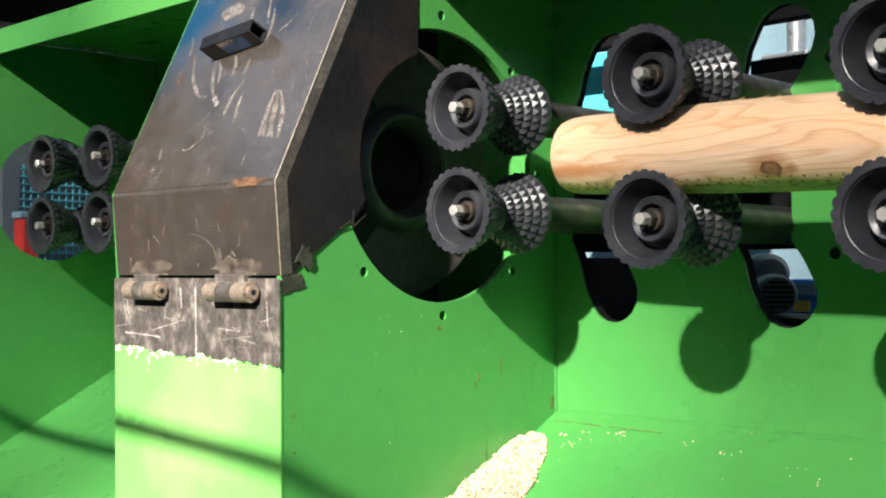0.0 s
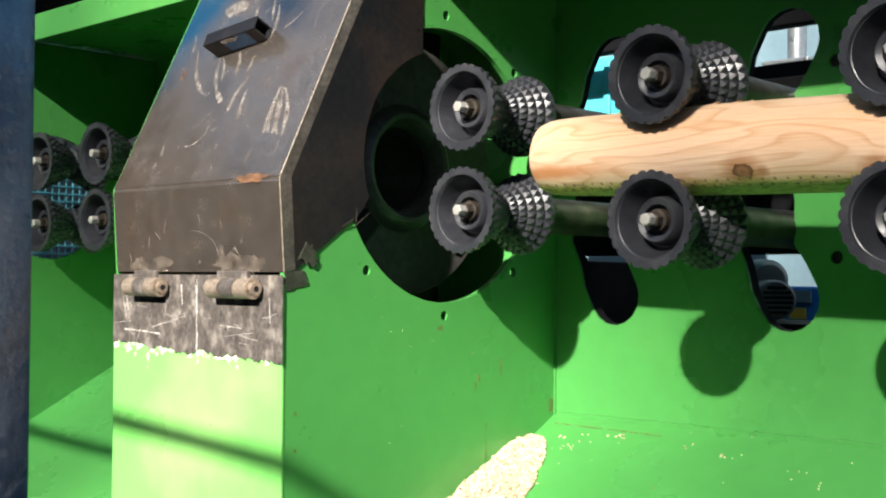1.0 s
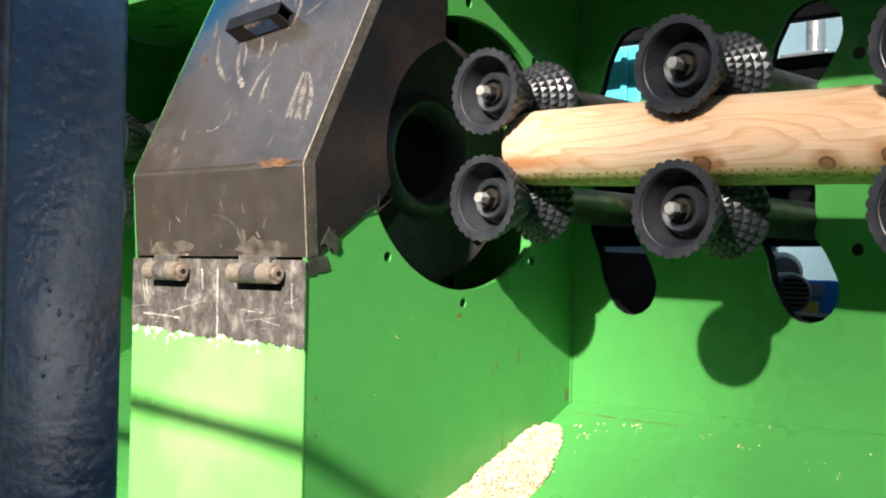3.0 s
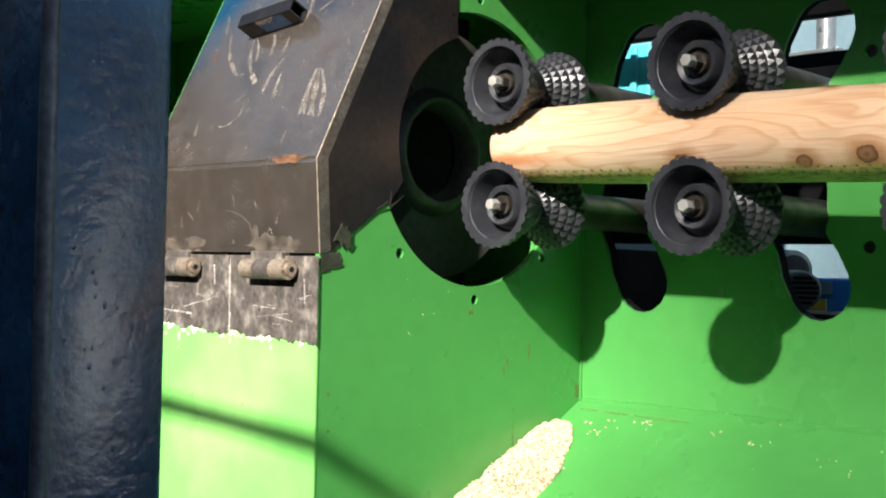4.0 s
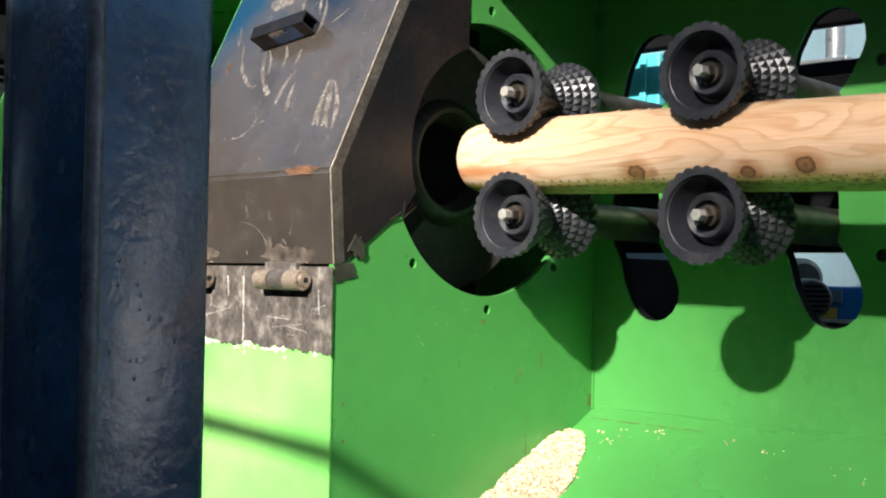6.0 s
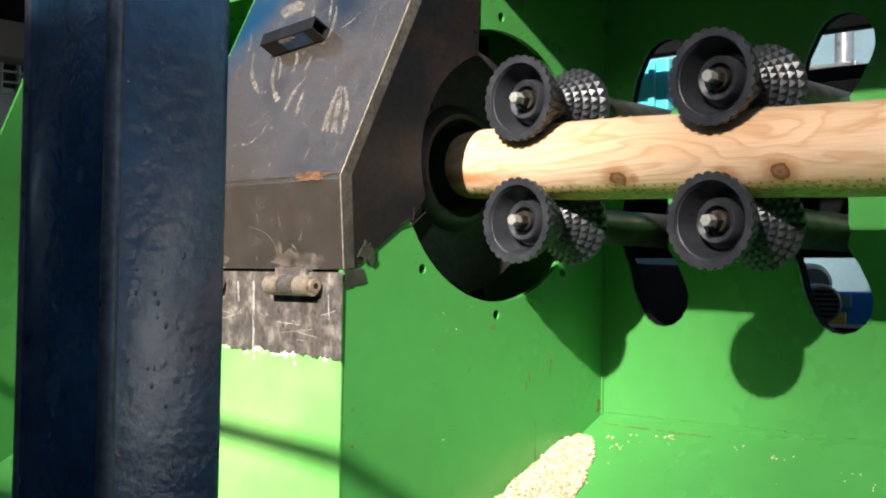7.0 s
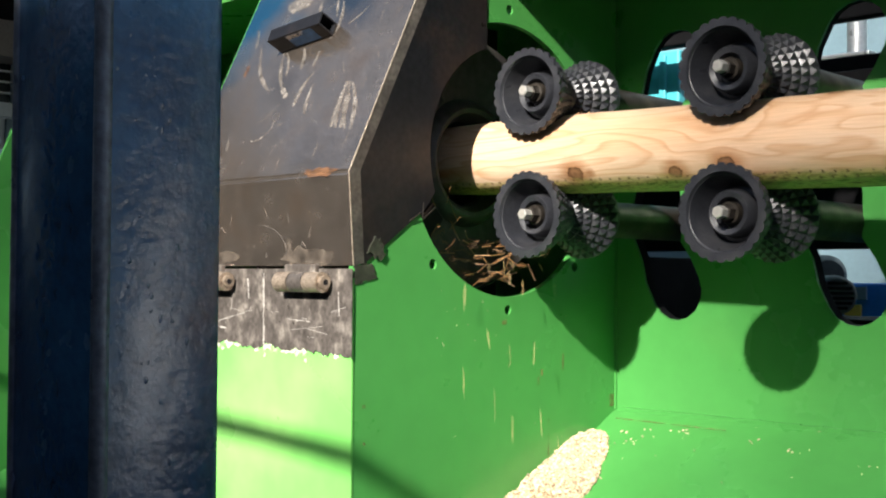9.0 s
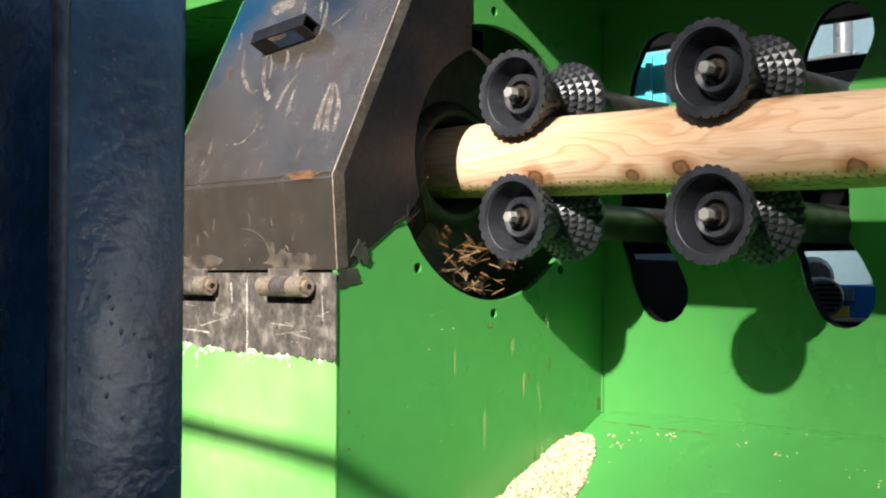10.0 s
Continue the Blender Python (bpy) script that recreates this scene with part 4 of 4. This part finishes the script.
def shade_tree(shift, leaves, seed):
    rng = random.Random(seed)
    tree = tagged(new("tree"), "unseen tree with an open crown, added to thin the sunlight", "tree", "yard trees")
    across = Vector((0.9545, 0.298, 0))
    middle = Vector((0, BACK, 0.9)) + SUN * 30 + across * shift
    root = Vector((middle.x, middle.y, 0))
    part("trunk", rod(root, middle, 0.26, 14, 0.08), BARK, tree)
    for k in range(9):
        a = 2 * math.pi * k / 9
        tip = middle + Vector((math.cos(a) * rng.uniform(1.5, 2.9), math.sin(a) * rng.uniform(1.5, 2.9), rng.uniform(-1.5, 3.0)))
        part("limb", rod(middle - Vector((0, 0, rng.uniform(1.5, 5))), tip, 0.09, 8, 0.02), BARK, tree)
    blocks = []
    for k in range(leaves):
        while True:
            d = Vector((rng.uniform(-1, 1), rng.uniform(-1, 1), rng.uniform(-1, 1)))
            if d.length < 1:
                break
        d = d * (1 + 0.12 * noise.noise(d * 3))
        w = rng.uniform(0.05, 0.13)
        blocks.append((middle + Vector((d.x * 3.5, d.y * 3.5, d.z * 4.2)), (w, w * 0.7, 0.004), (rng.uniform(0, 6), rng.uniform(0, 6), rng.uniform(0, 6))))
    crown = stuff("crown", LEAF, blocks, "open crown of small green leaves", "")
    crown.parent = tree
    return tree


shade_tree(3.2, 2500, 31)
shade_tree(-4.15, 2600, 32)

# ---- behind the back wall ----
def cabinet(name, lo, hi, mat, label, ribs=0, rib_mat=None):
    c = tagged(new(name), label, "cabinet")
    part("body", box(lo, hi, 0.006), mat, c)
    for k in range(ribs):
        x = lo[0] + (hi[0] - lo[0]) * (k + 0.5) / ribs
        part("rib", box((x - 0.009, lo[1] - 0.010, lo[2] + 0.01), (x + 0.009, lo[1] - 0.0005, hi[2] - 0.01), 0.003), rib_mat or mat, c)
    return c


cabinet("cyan_cabinet", (-0.72, 0.76, 1.30), (-0.14, 1.25, 1.526), CYAN, "cyan painted steel cabinet with vertical ribs", 7)
for x in (-0.66, -0.20):
    part("leg", rod((x, 1.2, 0.0), (x, 1.2, 1.2995), 0.02, 10), BLACK, bpy.data.objects["cyan_cabinet"], "black leg")
tagged(part("cross_beam", box((-1.2, 0.60, 1.046), (0.52, 0.64, 1.20), 0.003), BLACK), "matt black cross beam behind the machine", "beam")
cabinet("control_box", (-0.60, 0.55, 0.2), (-0.085, 0.78, 1.033), BLACK, "matt black steel box behind the machine")
cabinet("blue_cabinet", (-0.03, 1.35, 0.0), (1.4, 1.7, 0.978), BLUE, "blue painted steel cabinet", 0)
part("label_panel", box((-0.02, 1.341, 0.935), (0.045, 1.3495, 0.968), 0.001), PALE, bpy.data.objects["blue_cabinet"], "pale instrument panel")
part("sign", box((-0.015, 1.341, 0.893), (0.03, 1.3495, 0.922), 0.001), YELLOW, bpy.data.objects["blue_cabinet"], "yellow warning sign")
# unseen white and black surfaces, added only to be reflected in the guard post
REFLECTED_WHITE = material("white_reflected_wall", (0.72, 0.79, 0.86), 0.5, vary=0.06, scale=2, fine=40, bump=0.05)
tagged(part("wall_shed_east", box((4.0005, 1.75, 0.0), (11.0, 1.85, 2.42)), REFLECTED_WHITE), "unseen white wall added for the guard post to reflect", "wall", kind="structure")
tagged(part("wall_plinth", box((2.4, 1.66, 0.0), (11.0, 1.7495, 1.02)), BLACK), "unseen black wall added to darken the post's lower reflection", "wall", kind="structure")
tagged(part("trim_eave", box((4.0005, 1.55, 2.4205), (11.0, 1.95, 2.7)), BLACK), "unseen dark strip added to end the post's reflection", "eave", kind="structure")
# unseen dark wall added for the post and the cover to reflect
DARKWALL = material("dark_unseen_wall", (0.03, 0.03, 0.032), 0.8, vary=0.2, scale=3, fine=40, bump=0.3)
tagged(part("wall_yard_west", box((-4.2, -9.0, 0.0), (-4.0, -2.6, 3.4)), DARKWALL), "unseen dark wall added to darken reflections", "wall", kind="structure")
tagged(part("wall_shed", box((-1.1, 1.75, 0.0), (4.0, 1.85, 2.6)), PALE), "pale blue panelled shed wall", "wall", kind="structure")


def drive_motor():
    m = tagged(new("drive_motor"), "dark grey electric drive motor with a slotted fan cover", "motor")
    c = Vector((0.254, 0.76, 0.952))
    bm = lathe([(0.0, 0.0), (0.036, 0.0), (0.041, 0.006), (0.043, 0.03), (0.043, 0.2), (0.0, 0.2)], 36)
    bmesh.ops.transform(bm, matrix=Matrix.Translation(c) @ pose(0, 0, 0, 0, 0, 38), verts=bm.verts)
    part("housing", bm, GREY, m, "", 40)
    for k in range(6):
        w = math.sqrt(max(0.0, 0.033 ** 2 - (0.0105 * (k - 2.5)) ** 2))
        bm = box((-w, -0.003, 0.0105 * (k - 2.5) - 0.003), (w, 0.0012, 0.0105 * (k - 2.5) + 0.003), 0.001, Matrix.Translation(c) @ pose(0, 0, 0, 0, 0, 38))
        part("slat", bm, BLACK, m, "black vent slat")
    bm = lathe([(0.0, 0.0), (0.034, 0.008), (0.046, 0.035), (0.048, 0.12), (0.0, 0.12)], 30)
    bmesh.ops.transform(bm, matrix=Matrix.Translation((0.185, 0.86, 0.995)) @ pose(0, 0, 0, 0, 0, 38), verts=bm.verts)
    part("end_bell", bm, GREY, m, "rounded grey end bell", 40)
    part("foot", box((0.10, 0.70, 0.86), (0.42, 0.95, 0.905), 0.004), BLACK, m, "black mounting foot")
    part("pedestal", box((0.14, 0.74, 0.0), (0.38, 0.92, 0.859), 0.004), BLACK, m, "black pedestal")
    return m


drive_motor()


def exhaust():
    e = tagged(new("filter_stack"), "galvanised pipe on a flange above a black beam", "pipe")
    part("pipe", rod((0.25, 0.86, 1.475), (0.25, 0.86, 2.1), 0.021, 28), GALV, e, "", 40)
    part("flange", box((0.19, 0.81, 1.464), (0.30, 0.91, 1.4745), 0.003), GALV, e, "galvanised flange plate")
    part("bracket", box((0.17, 0.80, 1.4205), (0.42, 0.92, 1.4635), 0.003), BLACK, e, "pale bracket")
    part("beam", box((-0.05, 0.73, 1.30), (1.5, 0.93, 1.420), 0.004), BLACK, e, "black beam")
    part("leg", box((0.56, 0.78, 0.0), (0.64, 0.9, 1.2995), 0.004), BLACK, e, "black leg")
    return e


exhaust()
tagged(part("canopy_beam", box((-1.5, 0.62, 1.503), (1.6, 0.66, 1.552), 0.004), BLACK), "matt black beam under the shed roof", "beam")

# ---- beyond the end wall ----
cabinet("ribbed_container", (-2.75, 0.20, 0.0), (-2.65, 0.42, 1.43), PALE, "pale ribbed steel container", 0)
c = bpy.data.objects["ribbed_container"]
for k in range(5):
    y = 0.22 + 0.045 * k
    part("rib", box((-2.649, y - 0.012, 0.05), (-2.63, y + 0.012, 1.40), 0.003), PALE, c)
tagged(part("dark_column", box((-2.7, 0.43, 0.0), (-2.6, 0.50, 1.43), 0.004), GREY), "dark grey steel column", "column")
post = tagged(new("red_bollard"), "red painted box with a pale cap", "box")
part("body", box((-2.45, 0.40, 0.0), (-2.38, 0.455, 1.19), 0.004), RED, post)
part("cap", box((-2.45, 0.39, 1.1905), (-2.38, 0.445, 1.215), 0.006), PALE, post, "pale cap")
crate = tagged(new("teal_mesh_crate"), "teal wire mesh crate", "crate")
part("back", box((-3.0, 0.52, 0.0), (-2.95, 1.1, 1.43), 0.004), GREY, crate, "dark crate back")
for k in range(17):
    part("bar", rod((-2.93, 0.53 + 0.03 * k, 0.6), (-2.93, 0.53 + 0.03 * k, 1.43), 0.004, 8), TEAL, crate)
for k in range(14):
    part("wire", rod((-2.925, 0.52, 1.02 + 0.03 * k), (-2.925, 1.05, 1.02 + 0.03 * k), 0.0035, 8), TEAL, crate)

# ---- far building ----
WHITE = material("white_facade", (0.66, 0.74, 0.77), 0.6, vary=0.05, scale=2, fine=30, bump=0.05)
hall = tagged(new("workshop_hall"), "distant pale workshop with a band of dark windows", "building")
part("wall", box((-9.6, -2.0, 0.0), (-9.0, 14.0, 2.42)), WHITE, hall)
for k in range(110):
    part("rib", box((-8.9995, -1.9 + 0.14 * k, 2.18), (-8.96, -1.84 + 0.14 * k, 2.40)), PALE, hall, "pale rib")
part("band", box((-9.6, -2.0, 2.4205), (-8.97, 14.0, 2.55)), WHITE, hall, "white sill band")
part("clerestory", box((-9.6, -2.0, 2.5505), (-9.1, 14.0, 2.92)), DARKGLASS, hall, "dark glazing behind the mullions")
for k in range(90):
    part("mullion", box((-9.09, -1.9 + 0.17 * k, 2.551), (-9.03, -1.88 + 0.17 * k, 2.919)), WHITE, hall)
for z in (2.64, 2.74, 2.84):
    part("transom", box((-9.08, -2.0, z), (-9.035, 14.0, z + 0.015)), WHITE, hall)
for k in range(28):
    part("pane", box((-9.098, -1.2 + 0.51 * k, 2.57), (-9.094, -1.04 + 0.51 * k, 2.70)), WHITE, hall, "pale blind behind the glass")
part("fascia", box((-9.8, -2.2, 2.9205), (-8.7, 14.2, 3.24)), CONCRETE, hall, "grey fascia")
part("roof", box((-14.0, -4.0, 3.2405), (-3.9, 16.0, 3.6)), BLACK, hall, "dark overhanging roof")


# ---- what moves ----
def motions():
    ease = lambda t, a, b: 0.0 if t <= a else 1.0 if t >= b else (t - a) / (b - a)  # noqa: E731
    times = [0.5 * k for k in range(21)]
    end0 = 0.292
    walk(LOG, [(t, pose(end0 - SPEED * t, 0.0, 1.201 - 0.0236 * (end0 - SPEED * t), 0, 1.35, 0)) for t in (0, 2.5, 5, 7.5, 10)])
    for n, (ob, turning, x, z, up) in enumerate(ROLLERS):
        way = 1 if up else -1
        walk(turning, [(t, pose(0, 0, 0, 0, way * 68.0 * t + 17 * n, 0)) for t in times])
        if x == 0.114:
            a, b = (2.6, 3.7) if up else (2.95, 3.9)
            rise = 0.0168 if up else -0.0172
            rows = [(0, pose(x, 0, z)), (a, pose(x, 0, z)), (a + (b - a) / 3, pose(x, 0, z + rise * 0.3)), (a + (b - a) * 2 / 3, pose(x, 0, z + rise * 0.8)), (b, pose(x - 0.001, 0, z + rise)), (10, pose(x - 0.001, 0, z + rise))]
            walk(ob, rows)
    rng = random.Random(77)
    for k, ob in enumerate(CHIPS):
        t0 = 8.15 + 1.85 * k / len(CHIPS) + rng.uniform(-0.03, 0.03)
        if k < 6:
            t0 = 7.75 + 0.1 * k
        y0, x0 = rng.uniform(-0.16, 0.14), DX + rng.uniform(0.012, 0.035)
        vy, vx, vz = rng.gauss(0.0, 0.14), rng.uniform(0.02, 0.16), rng.uniform(-1.5, -0.5)
        rx, ry, rz = rng.uniform(-22, 22), rng.uniform(-25, 25), rng.uniform(0, 180)
        inside = pose(-0.30, rng.uniform(-0.05, 0.05), AXIS - 0.17, rx, ry, rz)
        rows = [(0, inside), (t0 - 0.12, inside)]
        z0 = AXIS - math.sqrt(max(0.0, 0.235 ** 2 - y0 ** 2)) + rng.uniform(0.0, 0.08)
        t = 0.0
        while True:
            y, x, z = y0 + vy * t, x0 + vx * t, z0 + vz * t - 4.9 * t * t
            low = floor_z(y) + max(0.004, pile_height(x, y))
            if z <= low or t > 0.6:
                rows.append((t0 + t, pose(x, y, max(low, floor_z(y) + 0.004), rx, ry + 30, rz)))
                break
            rows.append((t0 + t, pose(x, y, z, rx + 60 * t, ry, rz)))
            t += 1 / 15
        rows.append((max(10.0, rows[-1][0] + 0.1), rows[-1][1]))
        walk(ob, rows)
    for j, ob in enumerate(SWIRL):
        home = pose(-0.30, 0, AXIS, 0, 0, 0)
        start = (8.35, 8.85, 9.1)[j]
        rows, k = [(0, home), (start - 0.3, home)], 0
        while start + 0.1 * k <= 10.001:
            rows.append((start + 0.1 * k, pose(-0.03, 0, AXIS, 11 * math.sin(1.9 * k + 2 * j), 0, 0)))
            k += 1
        walk(ob, rows)


motions()
